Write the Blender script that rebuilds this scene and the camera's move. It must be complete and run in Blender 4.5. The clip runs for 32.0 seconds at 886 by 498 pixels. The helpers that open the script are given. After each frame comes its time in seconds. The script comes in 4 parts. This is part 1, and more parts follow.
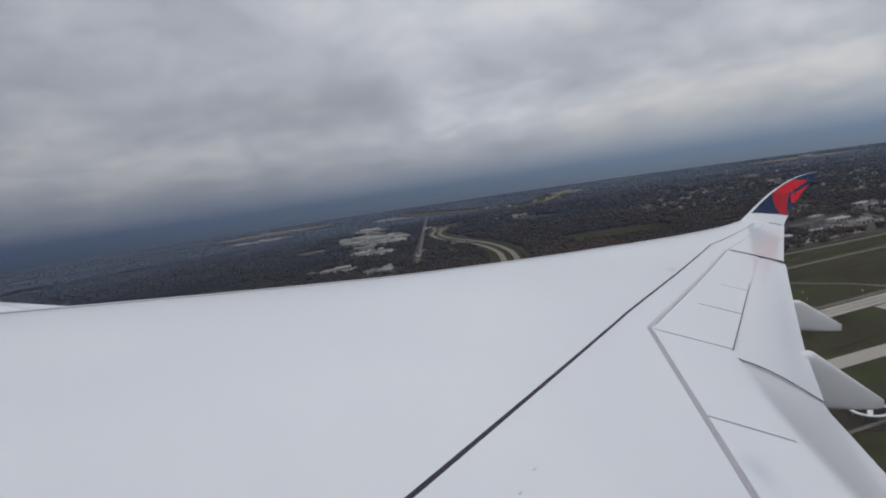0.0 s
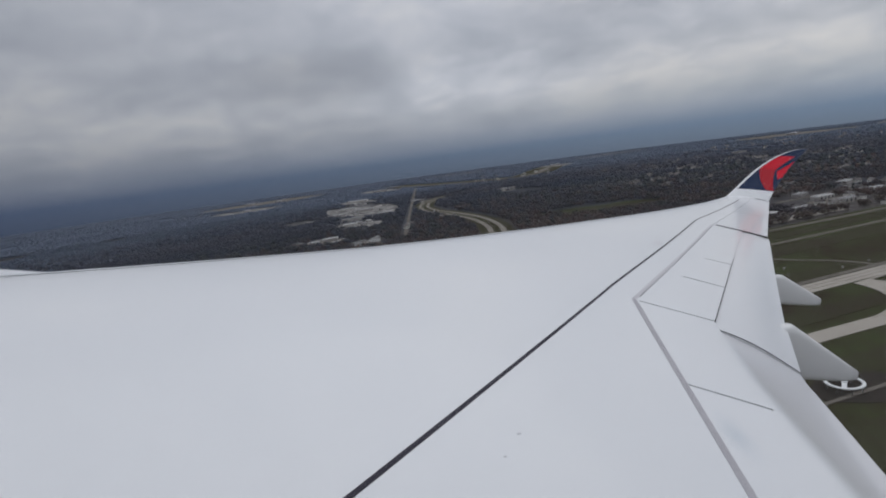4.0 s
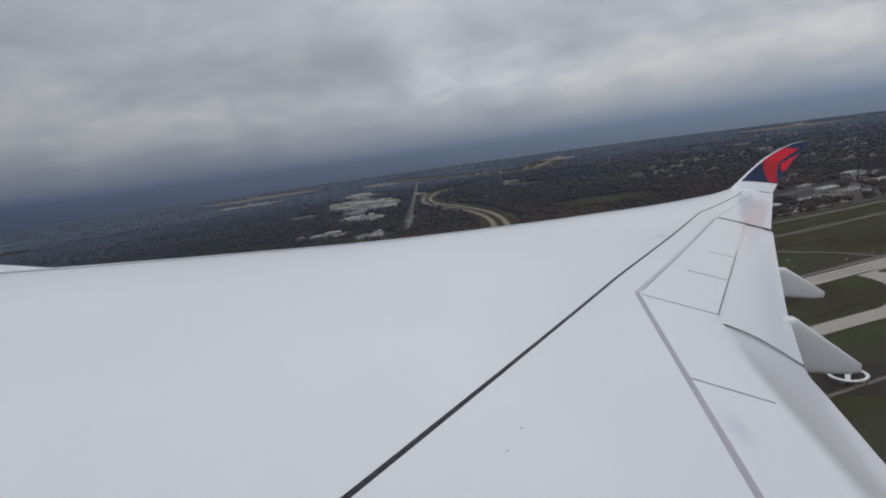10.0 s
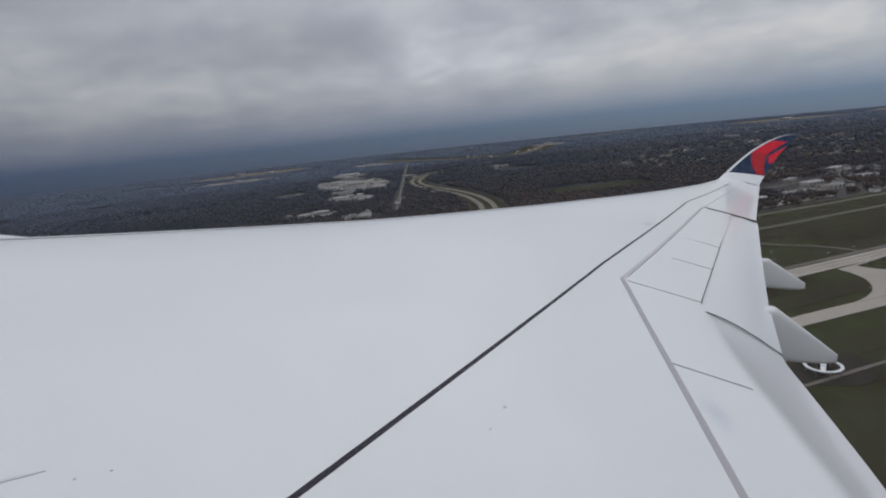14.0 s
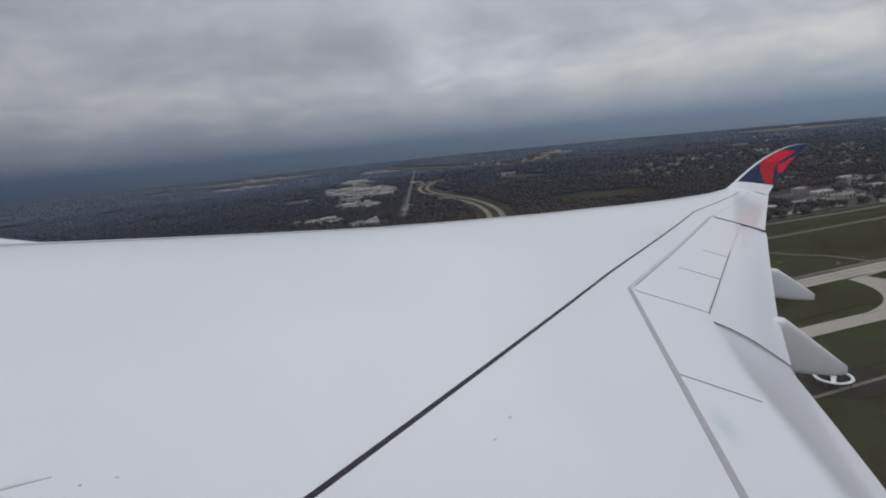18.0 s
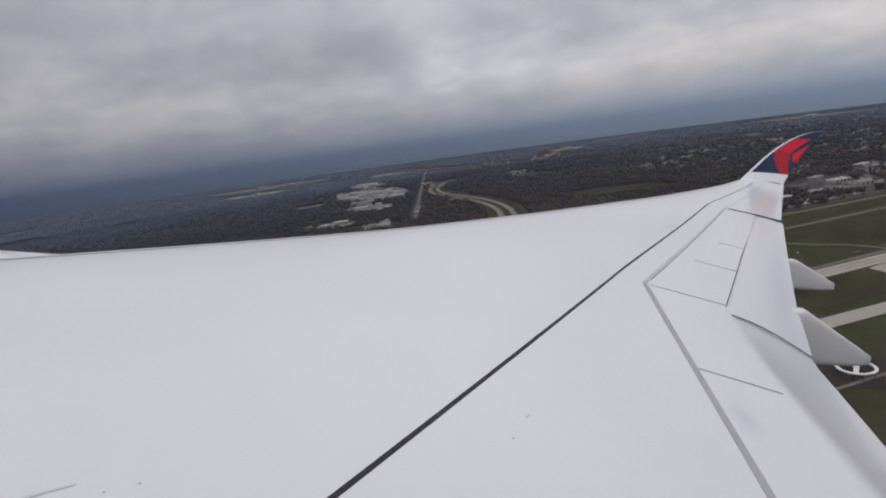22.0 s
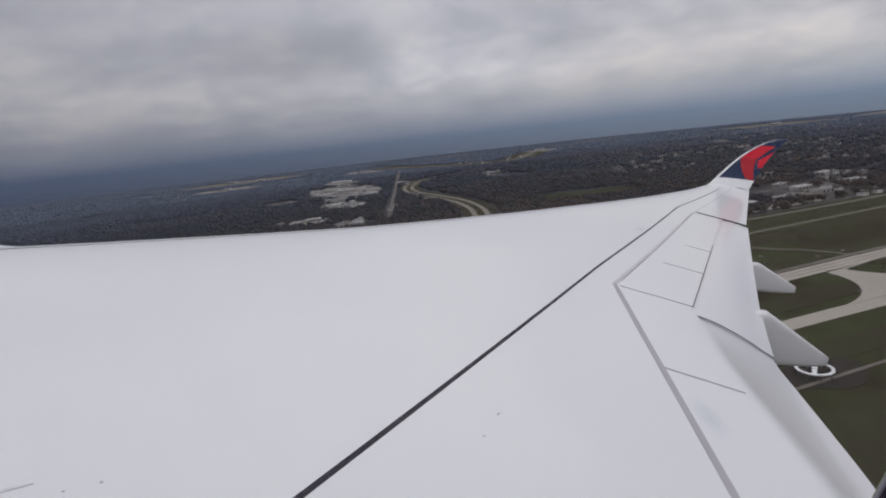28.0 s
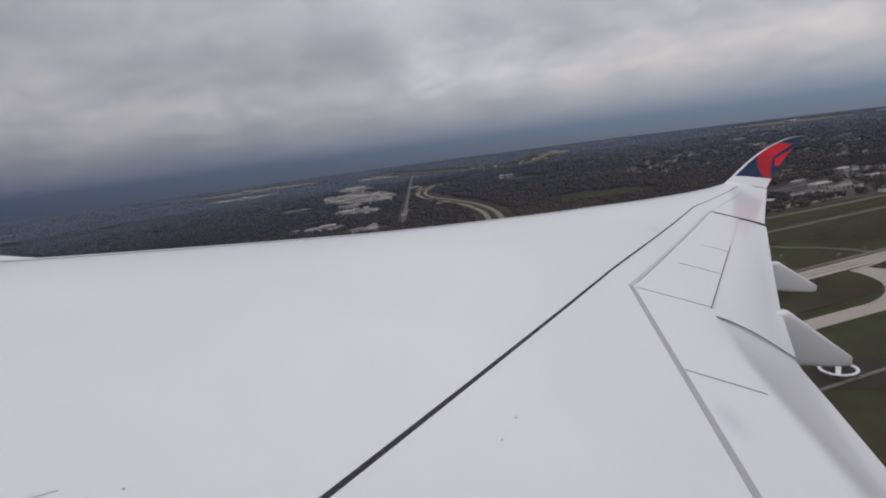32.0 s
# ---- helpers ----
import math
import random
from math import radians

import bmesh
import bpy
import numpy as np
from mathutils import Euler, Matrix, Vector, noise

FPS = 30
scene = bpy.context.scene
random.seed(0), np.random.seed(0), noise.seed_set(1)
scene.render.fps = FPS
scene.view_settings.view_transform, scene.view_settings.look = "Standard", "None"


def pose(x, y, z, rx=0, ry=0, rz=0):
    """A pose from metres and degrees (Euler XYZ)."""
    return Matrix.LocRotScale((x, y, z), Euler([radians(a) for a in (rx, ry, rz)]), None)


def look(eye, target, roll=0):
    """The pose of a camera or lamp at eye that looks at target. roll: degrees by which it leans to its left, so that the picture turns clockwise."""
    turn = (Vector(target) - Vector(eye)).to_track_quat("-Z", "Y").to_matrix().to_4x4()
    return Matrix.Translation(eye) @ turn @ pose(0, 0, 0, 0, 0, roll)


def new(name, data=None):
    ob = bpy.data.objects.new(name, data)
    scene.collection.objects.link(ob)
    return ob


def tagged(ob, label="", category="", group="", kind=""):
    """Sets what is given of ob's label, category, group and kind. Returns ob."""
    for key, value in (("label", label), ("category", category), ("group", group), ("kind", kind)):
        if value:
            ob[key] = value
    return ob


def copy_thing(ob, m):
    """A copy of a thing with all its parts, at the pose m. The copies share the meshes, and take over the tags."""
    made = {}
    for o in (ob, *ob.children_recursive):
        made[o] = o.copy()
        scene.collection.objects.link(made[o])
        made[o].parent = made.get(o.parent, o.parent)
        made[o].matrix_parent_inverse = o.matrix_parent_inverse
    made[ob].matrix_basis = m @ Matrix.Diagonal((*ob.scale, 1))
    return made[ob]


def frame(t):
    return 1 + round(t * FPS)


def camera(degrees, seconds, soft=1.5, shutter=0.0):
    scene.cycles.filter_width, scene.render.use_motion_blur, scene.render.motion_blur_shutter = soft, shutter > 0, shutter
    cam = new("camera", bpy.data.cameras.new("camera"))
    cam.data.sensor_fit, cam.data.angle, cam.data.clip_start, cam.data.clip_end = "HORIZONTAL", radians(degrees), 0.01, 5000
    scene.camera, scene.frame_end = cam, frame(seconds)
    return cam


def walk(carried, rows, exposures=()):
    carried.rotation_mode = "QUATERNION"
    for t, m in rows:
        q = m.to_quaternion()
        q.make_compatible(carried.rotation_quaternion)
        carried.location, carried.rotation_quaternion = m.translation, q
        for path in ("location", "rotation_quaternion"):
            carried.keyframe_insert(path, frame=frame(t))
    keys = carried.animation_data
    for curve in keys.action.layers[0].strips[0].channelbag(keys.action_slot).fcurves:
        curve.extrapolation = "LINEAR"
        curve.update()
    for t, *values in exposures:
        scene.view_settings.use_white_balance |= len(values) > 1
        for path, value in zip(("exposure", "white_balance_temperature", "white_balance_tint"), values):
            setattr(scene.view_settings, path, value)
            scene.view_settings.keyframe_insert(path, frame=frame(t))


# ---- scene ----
# An airliner's starboard wing in the climb, seen through a cabin window. The aircraft's own axes: x outboard,
# y forward, z up, origin on the cabin floor line abreast of the window; AIR sets it in the world, nose up, banked.
ALT = 150.0
AIR = Matrix.Translation((0, 0, ALT)) @ Matrix.Rotation(radians(13.3), 4, "X") @ Matrix.Rotation(radians(7.2), 4, "Y")
EYE = Vector((2.78, 0.0, 0.0))

cam = camera(77.03, 32.0, soft=2.0)

# seconds, yaw aft, pitch up, roll, shift forward, shift up
EXPOSE = [(0, 0.0, 6420, 8), (15, 0.0, 6440, 8), (18, 0.0, 6460, 8), (19, 0.10, 6650, 12), (25, 0.10, 6660, 12), (29, 0.06, 6670, 12), (32, 0.04, 6670, 12)]  # seconds, stops, kelvin, tint
ROWS = [
    (0, -7.934, -1.321, 5.826, 0.005, 0.040),
    (0.5, -7.847, -2.033, 5.656, 0.005, 0.030),
    (1, -7.679, -3.004, 4.460, 0.005, 0.020),
    (1.5, -7.473, -3.757, 4.778, 0.005, 0.012),
    (2, -7.282, -3.399, 5.022, 0.005, 0.007),
    (2.5, -6.995, -3.294, 5.320, 0.005, 0.008),
    (3, -6.740, -3.619, 6.523, 0.005, 0.012),
    (3.5, -6.507, -3.738, 6.733, 0.005, 0.010),
    (5.5, -6.348, -5.057, 5.761, 0.003, 0.006),
    (6, -6.356, -4.723, 6.146, -0.013, 0.006),
    (6.5, -6.539, -3.885, 5.718, 0.004, 0.003),
    (7, -7.148, -4.480, 5.557, 0.005, 0.000),
    (7.5, -7.701, -5.245, 5.253, 0.005, 0.002),
    (8, -7.819, -5.321, 5.250, 0.005, 0.003),
    (8.5, -7.343, -5.329, 4.583, 0.005, 0.002),
    (9, -7.297, -4.968, 5.034, 0.005, 0.000),
    (9.5, -6.862, -4.978, 6.346, 0.005, 0.008),
    (10, -6.591, -4.695, 6.346, 0.005, 0.020),
    (10.5, -7.007, -4.219, 5.621, 0.005, 0.022),
    (11, -7.361, -3.837, 6.132, 0.005, 0.024),
    (11.5, -7.093, -3.506, 6.942, 0.005, 0.022),
    (12, -6.955, -3.700, 7.202, 0.005, 0.020),
    (12.5, -6.811, -4.312, 6.965, 0.005, 0.012),
    (13, -6.524, -4.546, 6.771, 0.005, 0.004),
    (13.5, -5.814, -5.399, 7.510, 0.006, -0.001),
    (14, -5.107, -6.303, 8.117, 0.009, -0.005),
    (14.5, -5.035, -6.087, 8.515, 0.004, 0.001),
    (16.5, -5.227, -4.354, 9.406, 0.010, -0.000),
    (17, -4.687, -6.039, 9.462, 0.011, -0.008),
    (17.5, -5.083, -6.856, 9.153, 0.010, -0.003),
    (18, -5.911, -5.682, 8.461, 0.007, 0.008),
    (18.5, -6.638, -4.709, 7.640, 0.005, 0.010),
    (19, -7.144, -4.288, 7.536, 0.005, 0.010),
    (19.5, -7.703, -4.431, 7.658, 0.005, 0.009),
    (20, -7.810, -5.621, 7.127, 0.005, 0.008),
    (20.5, -7.404, -6.232, 7.243, 0.005, 0.002),
    (21, -7.220, -6.492, 6.691, 0.005, -0.004),
    (21.5, -7.102, -6.339, 6.529, 0.005, 0.000),
    (22, -7.198, -5.792, 6.613, 0.005, 0.004),
    (22.5, -7.422, -4.394, 7.482, 0.005, 0.006),
    (23, -7.525, -4.074, 7.171, 0.005, 0.008),
    (23.5, -7.538, -3.873, 8.157, 0.005, 0.016),
    (24, -7.295, -4.130, 8.045, 0.005, 0.020),
    (24.5, -6.806, -4.188, 7.588, 0.005, 0.018),
    (25, -6.202, -4.606, 7.507, 0.006, 0.014),
    (25.5, -6.152, -4.857, 7.789, 0.006, 0.001),
    (27.5, -5.165, -5.200, 7.460, 0.008, 0.003),
    (28, -4.464, -5.536, 7.763, 0.006, -0.005),
    (28.5, -4.457, -6.924, 7.397, -0.003, -0.006),
    (29, -4.238, -5.434, 7.587, -0.000, -0.004),
    (29.5, -5.214, -4.422, 7.687, 0.004, -0.003),
    (30, -5.840, -4.730, 7.046, 0.007, -0.006),
    (30.5, -5.563, -5.616, 7.381, 0.008, -0.011),
    (31, -4.964, -6.660, 7.275, 0.011, -0.018),
    (31.5, -5.399, -6.157, 6.781, 0.010, -0.019),
    (32, -5.983, -5.262, 6.637, 0.006, -0.009),
]


def aim(yaw, pitch, roll, shift, lift):
    """Camera pose in the aircraft's axes: yaw 0 looks straight out along the wing."""
    turn = Matrix.Rotation(radians(-yaw), 4, "Z") @ Matrix.Rotation(radians(-pitch), 4, "Y") @ Matrix.Rotation(radians(-roll), 4, "X")
    base = Matrix(((0, 0, -1, 0), (-1, 0, 0, 0), (0, 1, 0, 0), (0, 0, 0, 1)))
    return AIR @ Matrix.Translation(EYE + Vector((0, shift, lift))) @ turn @ base


walk(cam, [(t, aim(*row)) for t, *row in ROWS], EXPOSE)

# ---- world and sun ----
SUN_EL, SUN_AZ = radians(62), radians(112)
world = bpy.data.worlds.new("overcast")
scene.world = world
world.use_nodes = True


class Nodes:
    """Short hand for building a node tree."""

    def __init__(self, tree):
        self.tree = tree
        self.tree.nodes.clear()

    def add(self, kind, **values):
        n = self.tree.nodes.new(kind)
        for k, v in values.items():
            if k == "blend":
                n.blend_type = v
            elif k == "op":
                n.operation = v
            elif k == "data":
                n.data_type = v
            elif k == "sky":
                n.sky_type = v
        return n

    def link(self, a, b):
        self.tree.links.new(a, b)

    def math(self, op, a, b=0.0, clamp=False):
        n = self.add("ShaderNodeMath", op=op)
        n.use_clamp = clamp
        for i, v in enumerate((a, b)):
            if isinstance(v, (int, float)):
                n.inputs[i].default_value = v
            else:
                self.link(v, n.inputs[i])
        return n.outputs[0]

    def ramp(self, fac, stops):
        n = self.add("ShaderNodeValToRGB")
        el = n.color_ramp.elements
        while len(el) < len(stops):
            el.new(0.5)
        for e, (p, c) in zip(el, stops):
            e.position = p
            e.color = (*c, 1) if len(c) == 3 else c
        self.link(fac, n.inputs[0])
        return n.outputs[0]

    def noise(self, vec, scale, detail=4.0, rough=0.55, distort=0.0):
        n = self.add("ShaderNodeTexNoise")
        n.inputs["Scale"].default_value = scale
        n.inputs["Detail"].default_value = detail
        n.inputs["Roughness"].default_value = rough
        n.inputs["Distortion"].default_value = distort
        if vec is not None:
            self.link(vec, n.inputs["Vector"])
        return n.outputs[0]

    def mix(self, fac, a, b, blend="MIX"):
        n = self.add("ShaderNodeMix", data="RGBA", blend=blend)
        for sock, v in ((n.inputs[0], fac), (n.inputs[6], a), (n.inputs[7], b)):
            if isinstance(v, (int, float)):
                sock.default_value = v
            elif isinstance(v, tuple):
                sock.default_value = (*v, 1)
            else:
                self.link(v, sock)
        return n.outputs[2]


def build_world():
    w = Nodes(world.node_tree)
    co = w.add("ShaderNodeTexCoord")
    sep = w.add("ShaderNodeSeparateXYZ")
    w.link(co.outputs["Generated"], sep.inputs[0])
    x, y, z = sep.outputs
    up = w.math("MAXIMUM", z, 0.0)
    deck = w.math("ADD", up, 0.27)
    flat = w.add("ShaderNodeCombineXYZ")
    w.link(w.math("DIVIDE", x, deck), flat.inputs[0])
    w.link(w.math("DIVIDE", y, deck), flat.inputs[1])
    big = w.noise(flat.outputs[0], 0.95, 2.0, 0.45, 0.15)
    fine = w.noise(flat.outputs[0], 2.1, 2.5, 0.5, 0.15)
    puffs = w.noise(flat.outputs[0], 4.6, 5.0, 0.58, 0.5)
    cover = w.math("ADD", w.math("ADD", w.math("MULTIPLY", big, 0.35), w.math("MULTIPLY", fine, 0.36)), w.math("MULTIPLY", puffs, 0.29))
    cloud = w.ramp(cover, [(0.36, (0.352, 0.369, 0.424)), (0.45, (0.412, 0.428, 0.484)), (0.52, (0.480, 0.492, 0.546)), (0.60, (0.578, 0.576, 0.606))])
    rise = w.ramp(up, [(0.0, (0.66, 0.685, 0.73)), (0.05, (0.80, 0.81, 0.83)), (0.11, (0.94, 0.94, 0.94)), (0.26, (1.12, 1.12, 1.12)), (0.60, (1.40, 1.40, 1.40)), (1.0, (1.55, 1.55, 1.55))])
    glow = w.math("SUBTRACT", w.math("ADD", w.math("MULTIPLY", y, -0.10), 1.0), w.math("MULTIPLY", w.math("MAXIMUM", w.math("SUBTRACT", y, 0.15), 0.0), 0.30))
    lit = w.add("ShaderNodeCombineXYZ")
    # a paler, creamier break in the cloud low towards the far side of the field
    side = w.math("SUBTRACT", 1.0, w.math("MULTIPLY", w.math("ABSOLUTE", w.math("ADD", y, 0.42)), 1.7), True)
    height = w.math("SUBTRACT", 1.0, w.math("MULTIPLY", w.math("ABSOLUTE", w.math("SUBTRACT", z, 0.10)), 10.0), True)
    cream = w.math("MULTIPLY", w.math("MULTIPLY", side, height), w.math("MULTIPLY", big, 1.6))
    def lobe(y0, z0, wide, high):
        """A soft-edged bank of thinner or thicker cloud."""
        a = w.math("POWER", w.math("ABSOLUTE", w.math("DIVIDE", w.math("SUBTRACT", y, y0), wide)), 2.0)
        b = w.math("POWER", w.math("ABSOLUTE", w.math("DIVIDE", w.math("SUBTRACT", z, z0), high)), 2.0)
        inside = w.math("SUBTRACT", 1.0, w.math("ADD", a, b), True)
        return w.math("MULTIPLY", w.math("MULTIPLY", inside, w.math("GREATER_THAN", x, 0.0)), w.math("MULTIPLY", fine, 2.0))

    banks = w.math("SUBTRACT", w.math("MULTIPLY", lobe(0.06, 0.10, 0.24, 0.075), 0.14), w.math("MULTIPLY", lobe(0.33, 0.16, 0.17, 0.05), 0.14))
    banks = w.math("SUBTRACT", banks, w.math("MULTIPLY", lobe(-0.16, 0.21, 0.20, 0.05), 0.10))
    for k, tint in enumerate((0.21, 0.175, 0.11)):
        w.link(w.math("ADD", w.math("ADD", glow, banks), w.math("MULTIPLY", cream, tint)), lit.inputs[k])
    sky_col = w.mix(1.0, w.mix(1.0, cloud, rise, "MULTIPLY"), lit.outputs[0], "MULTIPLY")
    low = w.ramp(w.math("ADD", z, 0.5), [(0.455, (0.082, 0.108, 0.165)), (0.472, (0.094, 0.126, 0.186)), (0.50, (0.110, 0.156, 0.238)), (0.53, (0.194, 0.234, 0.310)), (0.575, (0.31, 0.33, 0.37))])
    breadth = w.add("ShaderNodeCombineXYZ")
    for k, slope in enumerate((-0.78, -0.74, -0.60)):
        w.link(w.math("ADD", w.math("MULTIPLY", y, slope), 1.0), breadth.inputs[k])
    low = w.mix(1.0, low, breadth.outputs[0], "MULTIPLY")
    veil = w.math("MULTIPLY", z, 10.5, True)
    body = w.mix(veil, low, sky_col)
    bg = w.add("ShaderNodeBackground")
    w.link(body, bg.inputs[0])
    sky = w.add("ShaderNodeTexSky", sky="NISHITA")
    sky.sun_disc, sky.sun_elevation, sky.sun_rotation = False, SUN_EL, SUN_AZ
    bg2 = w.add("ShaderNodeBackground")
    bg2.inputs[1].default_value = 0.06
    w.link(sky.outputs[0], bg2.inputs[0])
    mixer = w.add("ShaderNodeMixShader")
    mixer.inputs[0].default_value = 0.06
    w.link(bg.outputs[0], mixer.inputs[1])
    w.link(bg2.outputs[0], mixer.inputs[2])
    out = w.add("ShaderNodeOutputWorld")
    w.link(mixer.outputs[0], out.inputs[0])


build_world()
sun = new("sun", bpy.data.lights.new("sun", "SUN"))
sun.data.energy, sun.data.angle, sun.data.color = 0.33, radians(80), (1.0, 0.985, 0.965)
sun.matrix_world = look((math.sin(SUN_AZ) * 50, math.cos(SUN_AZ) * 50, ALT + 94), (0, 0, ALT))


# ---- materials ----
def material(name, base, rough=0.6, metal=0.0, grain=0.0, scale=4.0, dark=None, bump=0.0, coat=0.0, vary=0.0, island=False, spec=0.5, soft=0.0, stain=None):
    """A surface with a base colour, blended to a second colour by two scales of noise."""
    m = bpy.data.materials.new(name)
    m.use_nodes = True
    n = Nodes(m.node_tree)
    out, b = n.add("ShaderNodeOutputMaterial"), n.add("ShaderNodeBsdfPrincipled")
    if soft:  # thin twigs let light through
        leak, both = n.add("ShaderNodeBsdfTranslucent"), n.add("ShaderNodeMixShader")
        both.inputs[0].default_value = soft
        n.link(b.outputs[0], both.inputs[1])
        n.link(leak.outputs[0], both.inputs[2])
        n.link(both.outputs[0], out.inputs[0])
    else:
        leak = None
        n.link(b.outputs[0], out.inputs[0])
    b.inputs["Specular IOR Level"].default_value = spec
    b.inputs["Roughness"].default_value, b.inputs["Metallic"].default_value = rough, metal
    b.inputs["Coat Weight"].default_value, b.inputs["Coat Roughness"].default_value = coat, 0.09
    co = n.add("ShaderNodeTexCoord").outputs["Object"]
    col = base
    if dark:
        f1 = n.noise(co, scale, 5.0, 0.6)
        f2 = n.noise(co, scale * 9.0, 3.0, 0.6)
        f = n.math("ADD", n.math("MULTIPLY", f1, 0.65), n.math("MULTIPLY", f2, 0.35))
        f = n.math("MULTIPLY", n.math("SUBTRACT", f, 0.5 - 0.5 * grain), 1.0 / max(grain, 0.05), True)
        col = n.mix(f, dark, base)
    if vary:
        info = n.add("ShaderNodeNewGeometry").outputs["Random Per Island"] if island else n.add("ShaderNodeObjectInfo").outputs["Random"]
        hsv = n.add("ShaderNodeHueSaturation")
        n.link(n.math("ADD", n.math("MULTIPLY", info, 2 * vary), 1.0 - vary), hsv.inputs["Value"])
        n.link(n.math("ADD", n.math("MULTIPLY", info, 0.06), 0.47), hsv.inputs["Hue"])
        if isinstance(col, tuple):
            hsv.inputs["Color"].default_value = (*col, 1)
        else:
            n.link(col, hsv.inputs["Color"])
        col = hsv.outputs[0]
    if stain:  # a round smudge: middle, half sizes, colour
        gap, size = n.add("ShaderNodeVectorMath", op="SUBTRACT"), n.add("ShaderNodeVectorMath", op="DIVIDE")
        n.link(co, gap.inputs[0])
        gap.inputs[1].default_value, size.inputs[1].default_value = stain[0], stain[1]
        n.link(gap.outputs[0], size.inputs[0])
        away = n.add("ShaderNodeVectorMath", op="LENGTH")
        n.link(size.outputs[0], away.inputs[0])
        fade = n.math("SUBTRACT", 1.0, n.math("ADD", away.outputs["Value"], n.math("MULTIPLY", n.math("SUBTRACT", n.noise(co, 9.0, 3.0), 0.5), 0.5)), True)
        col = n.mix(n.math("MULTIPLY", n.math("POWER", fade, 1.3), 0.9), col, stain[2])
    if isinstance(col, tuple):
        b.inputs["Base Color"].default_value = (*col, 1)
    else:
        n.link(col, b.inputs["Base Color"])
        if leak:
            n.link(col, leak.inputs[0])
    if bump:
        bp = n.add("ShaderNodeBump")
        bp.inputs["Strength"].default_value, bp.inputs["Distance"].default_value = bump, 0.05
        n.link(n.noise(co, scale * 4.0, 4.0), bp.inputs["Height"])
        n.link(bp.outputs[0], b.inputs["Normal"])
    return m


WHITE = material("white_aircraft_paint", (0.82, 0.825, 0.835), 0.34, grain=0.4, scale=0.5, dark=(0.768, 0.779, 0.794), coat=0.5)
PALE = material("grey_white_flap_paint", (0.81, 0.815, 0.825), 0.36, grain=0.5, scale=0.6, dark=(0.76, 0.765, 0.78), coat=0.3)
# greyer than PALE: the inboard flap's shading is put into the base colour
FLAPGREY = material("shaded_flap_grey", (0.72, 0.717, 0.73), 0.4, grain=0.5, scale=0.6, dark=(0.67, 0.667, 0.68), coat=0.3)
FAIR = material("fairing_paint", (0.80, 0.80, 0.79), 0.42, grain=0.5, scale=0.9, dark=(0.72, 0.72, 0.71))
BLACK = material("black_sealant", (0.034, 0.030, 0.042), 0.8, grain=0.4, scale=3.0, dark=(0.050, 0.046, 0.060), spec=0.1)
# the window pane's smudge, put into the spoiler's paint at a typical place
SMUDGED = material("pane_smudged_white_paint", (0.82, 0.825, 0.835), 0.34, grain=0.4, scale=0.5, dark=(0.768, 0.779, 0.794), coat=0.5, stain=((7.62, -2.10, -2.2), (0.42, 0.19, 9.0), (0.60, 0.645, 0.69)))
LGREY = material("pale_grey_joint_paint", (0.50, 0.485, 0.505), 0.6, grain=0.4, scale=2.0, dark=(0.60, 0.585, 0.605), spec=0.3)
SCUFF = material("scuffed_paint", (0.64, 0.635, 0.645), 0.6, grain=0.4, scale=9.0, dark=(0.76, 0.765, 0.775), spec=0.3)
GREY = material("grey_joint_paint", (0.41, 0.395, 0.42), 0.6, grain=0.4, scale=2.0, dark=(0.47, 0.455, 0.475), spec=0.25)
GAP = material("dark_joint", (0.055, 0.053, 0.06), 0.8, grain=0.4, scale=2.0, dark=(0.08, 0.078, 0.085), spec=0.1)
NAVY = material("navy_livery_paint", (0.007, 0.021, 0.066), 0.5, grain=0.5, scale=1.2, dark=(0.009, 0.025, 0.078), spec=0.12)
RED = material("red_livery_paint", (0.74, 0.006, 0.030), 0.55, grain=0.5, scale=1.2, dark=(0.66, 0.008, 0.025), spec=0.12)
DARKRED = material("dark_red_livery_paint", (0.50, 0.010, 0.022), 0.55, grain=0.5, scale=1.2, dark=(0.43, 0.009, 0.020), spec=0.12)
METAL = material("bare_metal", (0.55, 0.55, 0.56), 0.35, 1.0, grain=0.4, scale=2.0, dark=(0.45, 0.45, 0.46))
SEAL = material("black_rubber_seal", (0.020, 0.011, 0.026), 0.85, grain=0.4, scale=30.0, dark=(0.028, 0.016, 0.036), spec=0.08)
MAUVE = material("pale_mauve_frame_paint", (0.50, 0.47, 0.52), 0.5, grain=0.4, scale=20.0, dark=(0.44, 0.41, 0.46))
LINER = material("pale_green_grey_plastic", (0.36, 0.46, 0.28), 0.5, grain=0.4, scale=20.0, dark=(0.32, 0.42, 0.25))
LINER2 = material("grey_cabin_liner", (0.45, 0.46, 0.46), 0.6, grain=0.4, scale=20.0, dark=(0.4, 0.41, 0.41))
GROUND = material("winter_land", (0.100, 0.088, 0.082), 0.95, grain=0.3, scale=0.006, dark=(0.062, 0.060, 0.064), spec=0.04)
# land further out: distance haze is mixed into these two ground colours
MIDGROUND = material("haze_tinted_mid_land", (0.070, 0.071, 0.082), 0.95, grain=0.3, scale=0.004, dark=(0.052, 0.056, 0.069), spec=0.04)
FARGROUND = material("haze_tinted_far_land", (0.105, 0.128, 0.174), 0.95, grain=0.3, scale=0.003, dark=(0.080, 0.100, 0.142), spec=0.04)
GRASS = material("dull_grass", (0.052, 0.060, 0.026), 0.95, grain=0.20, scale=0.007, dark=(0.034, 0.026, 0.015), spec=0.04)
SCRUB = material("brown_worn_grass", (0.050, 0.051, 0.027), 0.95, grain=0.2, scale=0.01, dark=(0.042, 0.035, 0.022), spec=0.04)
